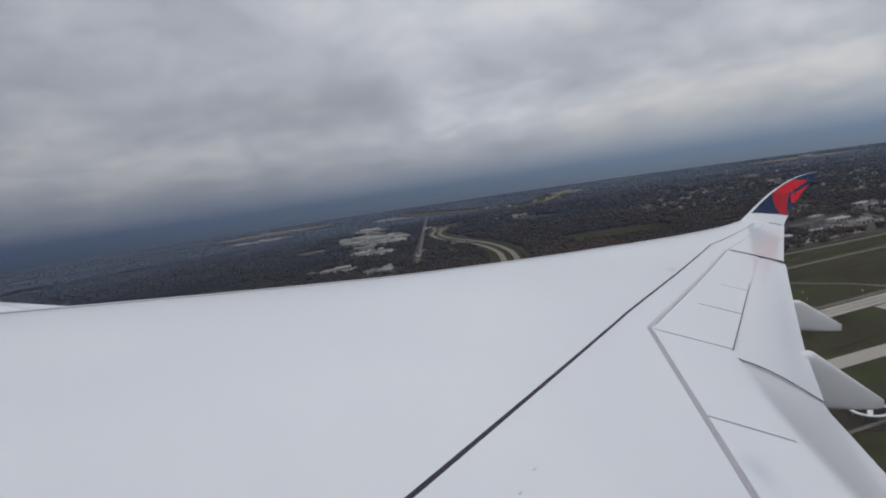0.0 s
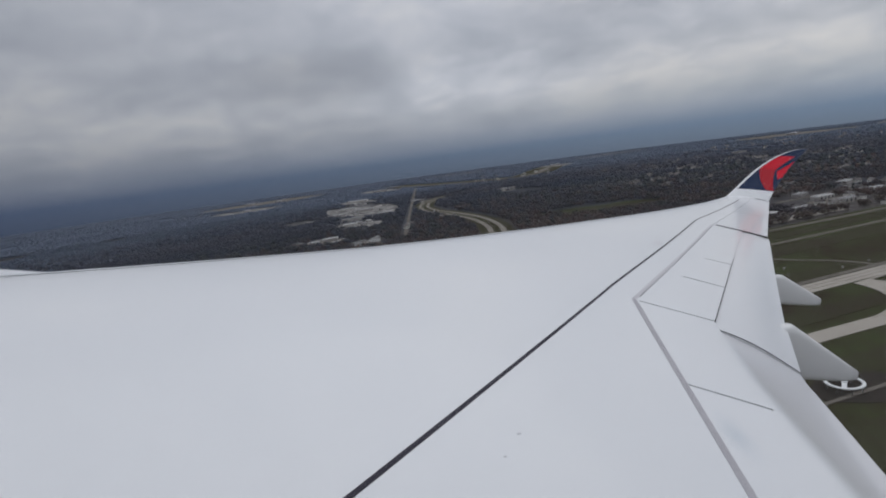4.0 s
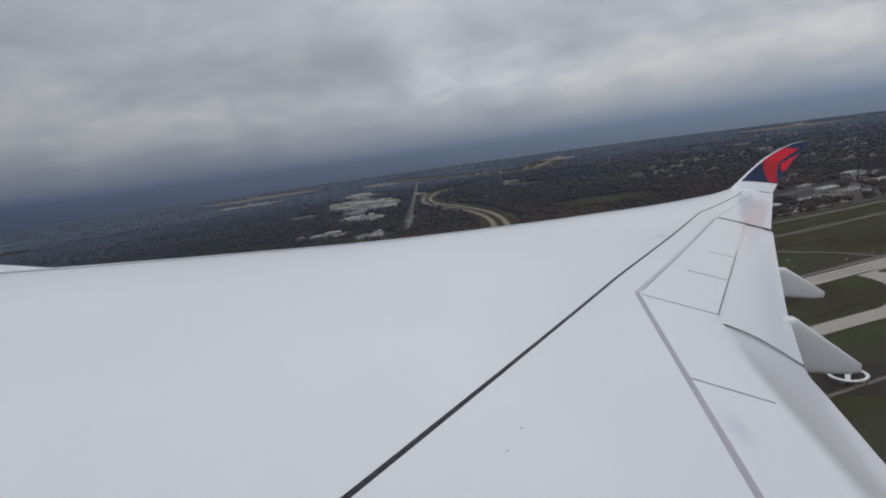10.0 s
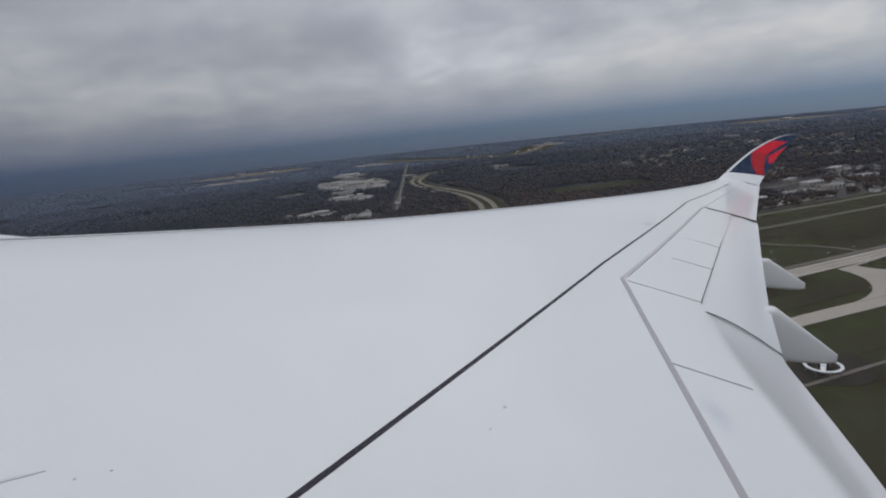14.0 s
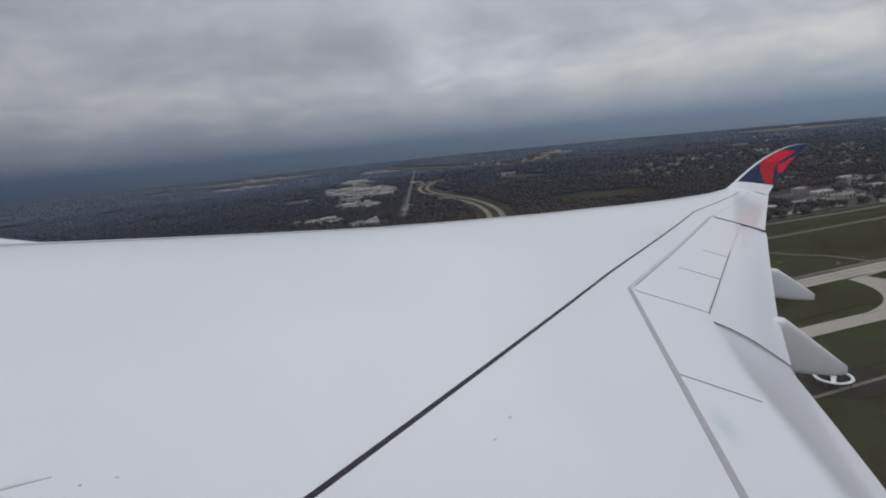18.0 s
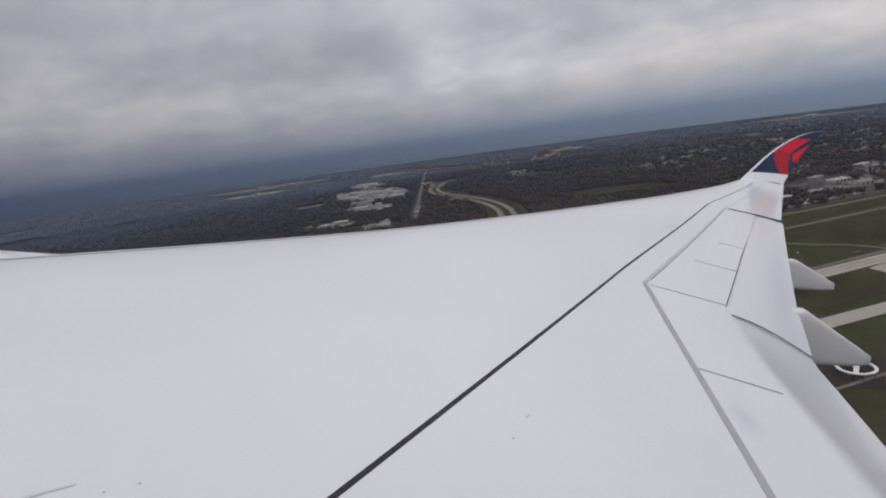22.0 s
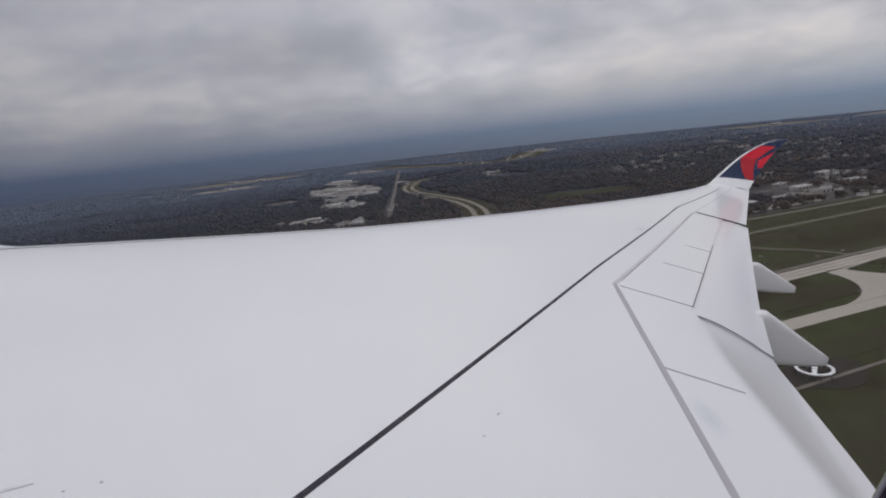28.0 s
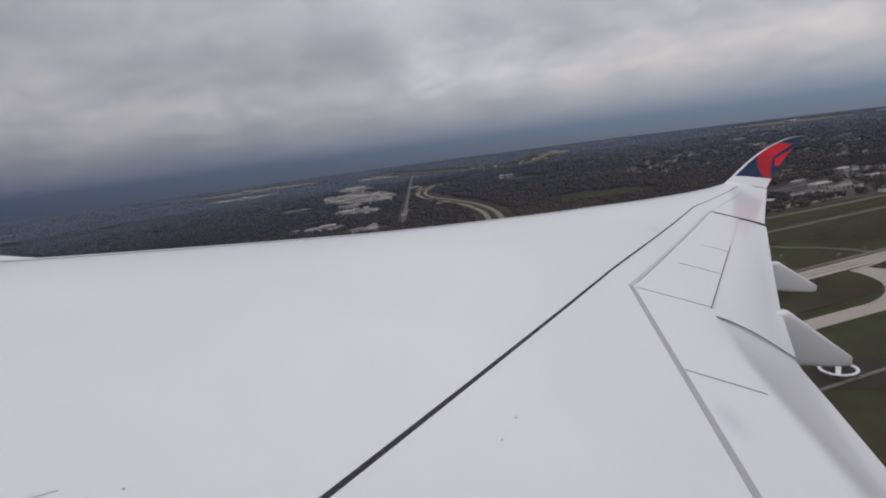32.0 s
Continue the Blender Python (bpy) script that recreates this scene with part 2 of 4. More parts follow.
CONC = material("weathered_concrete", (0.44, 0.405, 0.355), 0.85, grain=0.5, scale=0.02, dark=(0.32, 0.29, 0.25), spec=0.04)
ROADM = material("pale_road", (0.20, 0.18, 0.155), 0.85, grain=0.4, scale=0.02, dark=(0.12, 0.108, 0.092), spec=0.04)
HIGHWAY = material("highway_concrete", (0.27, 0.245, 0.21), 0.85, grain=0.4, scale=0.03, dark=(0.17, 0.155, 0.135), spec=0.04)
DIRT = material("bare_earth", (0.36, 0.345, 0.325), 0.95, grain=0.13, scale=0.022, dark=(0.062, 0.060, 0.062), spec=0.04)
WOODS = material("bare_winter_trees", (0.128, 0.095, 0.086), 1.0, grain=0.16, scale=0.0035, dark=(0.072, 0.068, 0.078), vary=0.25, island=True, soft=0.2, spec=0.04)
# mid-distance trees: a first veil of haze is put into the base colour
MIDWOODS = material("haze_tinted_trees", (0.100, 0.103, 0.124), 1.0, grain=0.2, scale=0.0025, dark=(0.060, 0.071, 0.098), vary=0.2, island=True, soft=0.2, spec=0.04)
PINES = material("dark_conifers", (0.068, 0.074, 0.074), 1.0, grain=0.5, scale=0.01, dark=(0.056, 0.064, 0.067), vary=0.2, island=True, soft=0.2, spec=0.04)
# farthest trees: aerial haze painted in as a paler, bluer base colour
FARWOODS = material("haze_tinted_far_woods", (0.155, 0.184, 0.240), 1.0, grain=0.25, scale=0.003, dark=(0.118, 0.145, 0.198), vary=0.07, island=True, soft=0.2, spec=0.04)
RINGWHITE = material("white_weathered_paint", (0.80, 0.81, 0.80), 0.6, grain=0.5, scale=0.3, dark=(0.66, 0.67, 0.66), spec=0.2)
DARKLAND = material("dark_brown_ground", (0.050, 0.042, 0.036), 0.95, grain=0.3, scale=0.05, dark=(0.034, 0.030, 0.024), spec=0.04)
BARK = material("bark", (0.08, 0.065, 0.055), 0.9, grain=0.5, scale=2.0, dark=(0.05, 0.04, 0.035))
TWIGS = material("bare_crown", (0.17, 0.135, 0.115), 1.0, grain=0.5, scale=0.5, dark=(0.10, 0.085, 0.078), vary=0.3, soft=0.4, spec=0.04)
HWALL = material("house_siding", (0.68, 0.66, 0.63), 0.8, grain=0.5, scale=0.4, dark=(0.42, 0.40, 0.37), vary=0.35, spec=0.04)
HROOF = material("house_shingle", (0.17, 0.155, 0.15), 0.9, grain=0.5, scale=0.6, dark=(0.11, 0.10, 0.10), vary=0.5, spec=0.04)
SHED = material("pale_metal_roof", (0.46, 0.455, 0.45), 0.7, grain=0.5, scale=0.05, dark=(0.25, 0.245, 0.24), vary=0.45, spec=0.04)
SHEDW = material("shed_wall", (0.36, 0.34, 0.32), 0.8, grain=0.5, scale=0.1, dark=(0.28, 0.27, 0.26), vary=0.3, spec=0.04)
PANE = material("dark_window", (0.03, 0.035, 0.04), 0.15)


def clear_pane():
    """Clear acrylic with a faint sheen and a thin film of fine scratches that scatters daylight."""
    m = bpy.data.materials.new("clear_acrylic")
    m.use_nodes = True
    n = Nodes(m.node_tree)
    out = n.add("ShaderNodeOutputMaterial")
    clear, sheen, dirt = n.add("ShaderNodeBsdfTransparent"), n.add("ShaderNodeBsdfGlossy"), n.add("ShaderNodeBsdfTranslucent")
    clear.inputs[0].default_value = (0.995, 0.995, 0.995, 1)
    sheen.inputs["Roughness"].default_value = 0.03
    dirt.inputs[0].default_value = (0.9, 0.9, 0.9, 1)
    co = n.add("ShaderNodeTexCoord").outputs["Object"]
    film = n.math("ADD", n.math("MULTIPLY", n.noise(co, 14.0, 3.0), 0.012), 0.006)
    a, b = n.add("ShaderNodeMixShader"), n.add("ShaderNodeMixShader")
    a.inputs[0].default_value = 0.012
    n.link(clear.outputs[0], a.inputs[1])
    n.link(sheen.outputs[0], a.inputs[2])
    n.link(film, b.inputs[0])
    n.link(a.outputs[0], b.inputs[1])
    n.link(dirt.outputs[0], b.inputs[2])
    n.link(b.outputs[0], out.inputs[0])
    return m


ACRYLIC = clear_pane()


# ---- mesh helpers ----
def mesh_from(name, verts, faces, mats, index=None, smooth=True):
    me = bpy.data.meshes.new(name)
    me.from_pydata([tuple(v) for v in verts], [], faces)
    for m in mats if isinstance(mats, (list, tuple)) else [mats]:
        me.materials.append(m)
    if index:
        me.polygons.foreach_set("material_index", index)
    me.polygons.foreach_set("use_smooth", [smooth] * len(faces))
    bm = bmesh.new()
    bm.from_mesh(me)
    bmesh.ops.recalc_face_normals(bm, faces=bm.faces)
    bm.to_mesh(me)
    bm.free()
    me.update()
    return me


def piece(name, me, parent=None, label=""):
    ob = new(name, me)
    if parent is not None:
        ob.parent = parent
    return tagged(ob, label)


def slab(name, grid, low, mats, parent, label="", sharp=True):
    """A closed plate: grid[i][j] are its upper points, low(i, j) the lower ones."""
    ni, nj = len(grid), len(grid[0])
    top = [grid[i][j] for i in range(ni) for j in range(nj)]
    bot = [low(i, j) for i in range(ni) for j in range(nj)]
    n = ni * nj
    k = lambda i, j: i * nj + j
    faces = []
    for i in range(ni - 1):
        for j in range(nj - 1):
            faces.append((k(i, j), k(i + 1, j), k(i + 1, j + 1), k(i, j + 1)))
            faces.append((n + k(i, j), n + k(i, j + 1), n + k(i + 1, j + 1), n + k(i + 1, j)))
    edge = [(i, 0) for i in range(ni)] + [(ni - 1, j) for j in range(1, nj)] + [(i, nj - 1) for i in range(ni - 2, -1, -1)] + [(0, j) for j in range(nj - 2, 0, -1)]
    for a, b in zip(edge, edge[1:] + edge[:1]):
        faces.append((k(*a), k(*b), n + k(*b), n + k(*a)))
    me = mesh_from(name, top + bot, faces, mats)
    if sharp:
        bm = bmesh.new()
        bm.from_mesh(me)
        for e in bm.edges:
            if len(e.link_faces) == 2 and e.calc_face_angle(0) > radians(35):
                e.smooth = False
        bm.to_mesh(me)
        bm.free()
    return piece(name, me, parent, label)


# ---- the airliner ----
def curve(x, xs, ys):
    return float(np.interp(x, xs, ys))


def chord(x):
    return curve(x, (3, 10.6, 13, 17, 20.9, 21.0, 29.7), (11.9, 7.8, 6.94, 5.66, 4.42, 4.33, 1.87))


def y_lead(x):
    return 9.017 - 0.70 * (x - 3)


def y_trail(x):
    return y_lead(x) - chord(x)


def rise_of(u):
    u = min(max(u, 0.0), 1.0)
    return 0.6 * (0.2969 * math.sqrt(u) - 0.126 * u - 0.3516 * u * u + 0.2843 * u ** 3 - 0.1015 * u ** 4)


def z_mid(x):
    q = max((x - 3) / 27, 0.0)
    return -1.878 + 0.0824 * (x - 3) + 1.707 * q * q + 0.012 * max(x - 27, 0) ** 2


def top_z(x, y):
    c = 0.5 * chord(x) + 0.25 * (chord(x - 1.2) + chord(x + 1.2))
    u = (y_lead(x) - y) / c
    nose = curve(x, (3, 12, 15, 19), (0.125, 0.115, 0.06, 0.0)) * (1 - min(max(u, 0.0) / 0.55, 1.0)) ** 1.3
    return z_mid(x) + c * (rise_of(u) - curve(x, (3, 12, 30), (0.06, 0.03, 0.0)) * u) - nose


def on_top(x, y, lift=0.0):
    return Vector((x, y, top_z(x, y) + lift))


def y_hinge(x):
    """The spoilers' and ailerons' front edge: straight out to the kink, then swept."""
    return curve(x, (2.6, 11.02, 21.0, 29.7), (-1.88, -1.94, -6.27, -10.75))


def y_spoil(x):
    """The spoilers' rear edge."""
    return curve(x, (2.6, 10.9, 15.3, 21.0), (-3.02, -3.0, -4.79, -7.17))


def span(a, b, n):
    return [a + (b - a) * i / (n - 1) for i in range(n)]


air = tagged(new("airliner"), "white wide-body airliner in a banked climb, one wing in view", "airplane")
air.matrix_world = AIR


def holder(name, label=""):
    """A part of the airliner that carries pieces of its own."""
    return tagged(piece(name, None, air), label)


def build_wing():
    xs = span(2.6, 29.55, 60)
    us = [(i / 30.0) ** 1.8 for i in range(31)]
    grid, low = [], []
    for x in xs:
        c, yl = chord(x), y_lead(x)
        uh = (yl - y_hinge(x)) / c
        row, under = [], []
        for u in us:
            v = u * uh
            y = yl - v * c
            row.append(on_top(x, y))
            under.append(Vector((x, y, top_z(x, y) - c * rise_of(v) * 1.75 - 0.01)))
        grid.append(row)
        low.append(under)
    wing = slab("wing", grid, lambda i, j: low[i][j], WHITE, air, "white painted composite wing with grey and black joint lines")
    # dark cove under the moving surfaces
    cove = [[on_top(x, y, -0.10 - 0.05 * f) for f in (0, 0.5, 1) for y in [y_hinge(x) + ((y_spoil(x) if x < 21 else y_hinge(x) - 0.3) - y_hinge(x)) * f]] for x in span(2.6, 29.5, 50)]
    slab("wing_cove", cove, lambda i, j: cove[i][j] - Vector((0, 0, 0.05)), GAP, wing)

    def ribbon(name, path, width, mat, lift=0.004, n=40, label=""):
        pts = []
        total = [0.0]
        for a, b in zip(path, path[1:]):
            total.append(total[-1] + math.dist(a, b))
        for s in span(0, total[-1], n):
            pts.append((curve(s, total, [p[0] for p in path]), curve(s, total, [p[1] for p in path])))
        rows = []
        for i, (x, y) in enumerate(pts):
            a, b = pts[max(i - 1, 0)], pts[min(i + 1, n - 1)]
            d = Vector((b[0] - a[0], b[1] - a[1], 0)).normalized()
            o = Vector((-d.y, d.x, 0)) * width / 2
            rows.append([on_top(x + o.x * k, y + o.y * k, lift) for k in (-1, 0, 1)])
        slab(name, rows, lambda i, j: rows[i][j] - Vector((0, 0, lift + 0.01)), mat, wing, label)

    ribbon("seal_line", [(3.2, 1.555), (9.0, -0.687), (10.2, -1.155), (11.52, -1.678), (12.8, -2.213), (14.0, -2.723), (21.3, -5.85)], 0.035, BLACK, n=60, label="black sealant line along the span")
    ribbon("seal_line", [(21.3, -5.85), (28.72, -9.85)], 0.03, GAP, n=30)
    ribbon("joint_line", [(3.2, -1.868), (11.03, -1.908)], 0.07, GREY, n=40, label="grey joint line ahead of the spoilers")
    ribbon("joint_line", [(11.03, -1.908), (20.9, -6.19)], 0.058, LGREY, n=40)

    def plate(name, x0, x1, front, back, mat, drop=None, thick=0.045, nx=10, ny=7, lift=0.0, label=""):
        rows = []
        for x in span(x0, x1, nx):
            f, b = front(x), back(x)
            rows.append([on_top(x, f + (b - f) * t, lift - (drop(x, t) if drop else 0)) for t in span(0, 1, ny)])
        return slab(name, rows, lambda i, j: rows[i][j] - Vector((0, 0, thick * (1 - 0.7 * j / (ny - 1)))), mat, wing, label)

    g = 0.02
    inner = lambda x: min(max((10.7 - x) / 2.2, 0.0), 1.0) ** 0.7
    droop = lambda x, t: 0.055 * max(0.0, (t - 0.72) / 0.28) ** 2.3 * min(max((11.0 - x) / 2.0, 0.0), 1.0)  # rounded rear edge
    ribbon("flap_gap", [(20.97, -6.36), (20.985, -7.9)], 0.13, GAP, lift=0.012, n=12)
    ribbon("flap_gap", [(29.55, -10.85), (29.55, -11.35)], 0.14, GAP, n=8)
    ribbon("spoiler_edge", [(10.98, -3.04), (15.3, -4.80), (16.4, -5.25)], 0.011, GAP, lift=0.003, n=24)
    for x, y, r in ((6.63, -0.24, 0.015), (6.31, -0.15, 0.012), (5.041, 1.571, 0.006), (4.935, 1.668, 0.005), (16.1, -3.42, 0.17)):
        ribbon("surface_mark", [(x - r, y + r * 0.4), (x, y), (x + r, y - r * 0.8)], r * 0.9, LGREY, n=6)
    ribbon("scuff", [(4.68, 1.975), (4.76, 1.94), (4.885, 1.845)], 0.010, SCUFF, n=10, label="thin grey scuff in the paint")
    ribbon("scuff", [(4.70, 1.945), (4.80, 1.90), (4.93, 1.80)], 0.006, SCUFF, lift=0.0042, n=10)
    for x0, x1 in ((3.0, 5.7), (5.7, 8.43), (8.43, 11.0), (11.0, 13.3), (13.3, 15.55), (15.55, 18.2), (18.2, 20.95)):
        plate("spoiler", x0 + (g if x0 < 11 else 0.03), x1 - (g if x1 < 11.1 else 0.03), lambda x: y_hinge(x) - 0.012, y_spoil, SMUDGED if x0 == 5.7 else WHITE, droop, 0.04, 12, 22,
              label="white spoiler panel carrying the faint blue-grey window smudge" if x0 == 5.7 else "")
    plate("outboard_flap", 10.77, 20.94, lambda x: y_spoil(x) + 0.05, y_trail, PALE,
          lambda x, t: 0.035 - 0.04 * math.sin(math.pi * min(t * 1.15, 1.0)) * curve(x, (10.7, 13, 21), (0.5, 1.0, 0.5)) + max(0.25 - 0.024 * (x - 10.7), 0.0) * t ** 1.4, 0.16, 24, 14, label="lowered outboard flap, pale grey-white")
    # added dark strip that draws the gap's shadow along the flap's end
    edge = [[on_top(10.762, y_spoil(10.77) + (y_trail(10.77) - y_spoil(10.77)) * s, 0.002 - 0.035 + 0.02 * math.sin(math.pi * min(s * 1.15, 1.0)) - 0.25 * s ** 1.4 - dz) for dz in (0.0, 0.006, 0.012)] for s in span(0, 1, 14)]
    slab("flap_end_seal", edge, lambda i, j: edge[i][j] + Vector((0.007, 0, 0)), GAP, wing)
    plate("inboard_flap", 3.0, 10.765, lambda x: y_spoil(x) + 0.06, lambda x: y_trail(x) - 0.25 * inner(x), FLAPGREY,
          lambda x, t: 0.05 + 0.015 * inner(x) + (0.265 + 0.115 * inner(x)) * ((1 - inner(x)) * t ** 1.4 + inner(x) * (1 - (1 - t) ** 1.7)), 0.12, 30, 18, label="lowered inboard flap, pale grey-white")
    for x0, x1 in ((3.2, 9.4), (12.0, 16.2), (16.22, 20.4), (20.42, 24.6), (24.62, 28.9)):
        plate("slat", x0, x1, lambda x: y_lead(x) - 0.012 * chord(x), lambda x: y_lead(x) - 0.055 * chord(x) - 0.22, WHITE, None, 0.05, 16, 8, 0.02,
              "white leading-edge slat" if x0 < 4 else "")
    plate("slat", 9.42, 11.98, lambda x: y_lead(x) - 0.012 * chord(x), lambda x: y_lead(x) - 0.055 * chord(x) - 0.22, WHITE, None, 0.05, 10, 8, 0.02)
    for x in (5.7, 8.43):
        plate("gap_filler", x - 0.03, x + 0.03, lambda x: y_spoil(x) + 0.26, lambda x: y_spoil(x) + 0.01, WHITE, lambda x, t: droop(x, 0.78 + 0.21 * t), 0.02, 3, 10, 0.001)
    for x, far in ((13.3, 0.3), (15.55, 0.45), (18.2, 0.99)):  # the front of these gaps is sealed flush
        plate("gap_filler", x - 0.036, x + 0.036, lambda x: y_hinge(x) - 0.014, lambda x: y_hinge(x) + far * (y_spoil(x) - y_hinge(x)), WHITE, None, 0.02, 3, 8, 0.001)
    for x0, x1 in ((21.03, 25.2), (25.22, 29.52)):
        plate("aileron", x0, x1, lambda x: y_hinge(x) - 0.012, y_trail, WHITE, None, 0.05, 12, 9)
    return wing


wing = build_wing()


def build_winglet():
    wl = piece("winglet", None, air)

    def edge(s):
        e = max(s, 0.0)
        x = 29.57 + 2.75 * s
        lead = Vector((x, -9.57 - 2.55 * e - 2.0 * e * e, 2.05 + 3.06 * e ** 1.58 * (2.1 - 1.1 * e) + 0.07 * min(e / 0.12, 1.0) * (1 - e ** 4) - 0.08 * e ** 5))
        trail = Vector((x, -11.44 - 2.03 * e - 0.65 * e * e, 2.03 + 3.13 * e - 0.08 * e ** 5))
        return lead, trail

    def skin(s, v, side, lift=0.0):
        lead, trail = edge(s)
        w = min(max(s / 0.22, 0.0), 1.0)
        w = w * w * (3 - 2 * w)
        nrm = Vector((-0.74 * w, 0, 1 - 0.33 * w)).normalized()
        th = (trail - lead).length * rise_of(v) * 0.55 + 0.006
        return lead.lerp(trail, v) + nrm * (side * th + lift)

    vs = [(i / 14.0) ** 1.4 for i in range(15)]

    def shell(name, s0, s1, n, mat, v0=0.0, v1=1.0, lift=0.0, label=""):
        vv = [v0 + (v1 - v0) * v for v in vs]
        rows = [[skin(s, v, 1, lift) for v in vv] for s in span(s0, s1, n)]
        under = [[skin(s, v, -1, -lift) for v in vv] for s in span(s0, s1, n)]
        return slab(name, rows, lambda i, j: under[i][j], mat, wl, label)

    shell("winglet_base", 0.0, 0.17, 10, WHITE, label="white blended base of the winglet")
    shell("winglet_blade", 0.17, 1.0, 24, NAVY, label="navy blue upswept winglet blade")
    shell("winglet_edge", 0.17, 0.99, 24, WHITE, 0.0, 0.08, 0.007)

    def patch(name, corners, mat, n=10):
        # four corners in (chord, height), as a quad laid on the inboard face
        (a, b, c, d) = [(v, 0.18 + 0.82 * s) for v, s in corners]
        rows = []
        for i in range(n):
            t = i / (n - 1)
            p0, p1 = [(a[k] + (d[k] - a[k]) * t) for k in (0, 1)], [(b[k] + (c[k] - b[k]) * t) for k in (0, 1)]
            rows.append([skin(p0[1] + (p1[1] - p0[1]) * q, p0[0] + (p1[0] - p0[0]) * q, 1, 0.005) for q in span(0, 1, n)])
        slab(name, rows, lambda i, j: rows[i][j] - Vector((-0.008, 0, 0.008)), mat, wl)

    patch("red_panel", [(0.79, 0.0), (0.985, 0.0), (0.60, 0.39), (0.10, 0.365)], DARKRED)
    patch("red_panel", [(0.10, 0.37), (0.60, 0.395), (0.74, 0.72), (0.13, 0.64)], RED)
    patch("red_panel", [(0.90, 0.23), (0.985, 0.28), (0.96, 0.64), (0.69, 0.37)], RED)


build_winglet()


def loft(name, rings, mat, parent, label="", caps=True):
    """A closed tube through rings of points."""
    m = len(rings[0])
    verts = [p for r in rings for p in r]
    faces = []
    for i in range(len(rings) - 1):
        for j in range(m):
            faces.append((i * m + j, i * m + (j + 1) % m, (i + 1) * m + (j + 1) % m, (i + 1) * m + j))
    if caps:
        faces.append(tuple(range(m)))
        faces.append(tuple(range((len(rings) - 1) * m, len(rings) * m)))
    return piece(name, mesh_from(name, verts, faces, mat), parent, label)


def build_fairing(x, y_tip, z_tip, depth):
    """A flap track fairing: a canoe under the trailing edge that tapers to a blunt tail."""
    yt = y_trail(x)
    z0 = top_z(x, yt) - 0.12
    rings = []
    for i in range(22):
        t = i / 21
        y = (yt + 2.2) + (y_tip - yt - 2.2) * t
        if y > yt:
            zt = top_z(x, y) - 0.22
        else:
            zt = z0 + (z_tip + 0.07 - z0) * (yt - y) / (yt - y_tip)
        h = depth * min(1.0, (t / 0.25) ** 0.6 if t < 0.25 else 1.0) * (1 if y > yt else 1 - (yt - y) / (yt - y_tip)) ** 0.9 + 0.15
        w = 0.24 * (1 - 0.68 * max(0, t - 0.4) / 0.6) * (min(t / 0.2, 1.0) ** 0.5 + 0.01)
        rings.append([Vector((x + w * math.copysign(abs(math.cos(a)) ** 0.36, math.cos(a)), y, zt - h / 2 + h / 2 * math.copysign(abs(math.sin(a)) ** 0.36, math.sin(a)))) for a in [2 * math.pi * k / 20 for k in range(20)]])
    loft("flap_track_fairing", rings, FAIR, wing, "grey-white flap track fairing")


build_fairing(12.6, -5.95, -1.91, 0.78)
build_fairing(16.8, -7.45, -1.12, 0.62)


def build_engine():
    eng = holder("engine", "white engine nacelle under the wing")
    axis = Vector((10.6, 0.15, -3.67))
    prof = [(9.9, 1.52), (9.95, 1.60), (9.8, 1.70), (9.4, 1.80), (8.6, 1.90), (7.6, 1.92), (6.4, 1.84), (5.2, 1.66), (4.2, 1.45), (3.4, 1.25), (3.35, 1.20)]
    ring = lambda y, r: [axis + Vector((r * math.cos(2 * math.pi * k / 48), y, r * math.sin(2 * math.pi * k / 48))) for k in range(48)]
    loft("cowl", [ring(y, r) for y, r in prof], WHITE, eng)
    loft("inlet_lip", [ring(y, r) for y, r in ((9.97, 1.50), (10.06, 1.56), (10.02, 1.64), (9.86, 1.69), (9.83, 1.66), (9.9, 1.5))], METAL, eng)
    loft("exhaust_cone", [ring(y, r) for y, r in ((3.4, 1.0), (2.6, 0.75), (1.9, 0.4), (1.6, 0.1))], METAL, eng)
    rings = []
    for i in range(10):
        t = i / 9
        y = 8.2 - 5.6 * t
        ztop = -1.74 + 0.36 * t
        rings.append([Vector((10.6 + a * (0.05 + 0.18 * math.sin(math.pi * min(t + 0.1, 0.9))), y, z)) for a, z in ((-1, ztop - 0.8), (1, ztop - 0.8), (1, ztop - 0.1), (0.4, ztop), (-0.4, ztop), (-1, ztop - 0.1))])
    loft("pylon", rings, WHITE, eng)


build_engine()


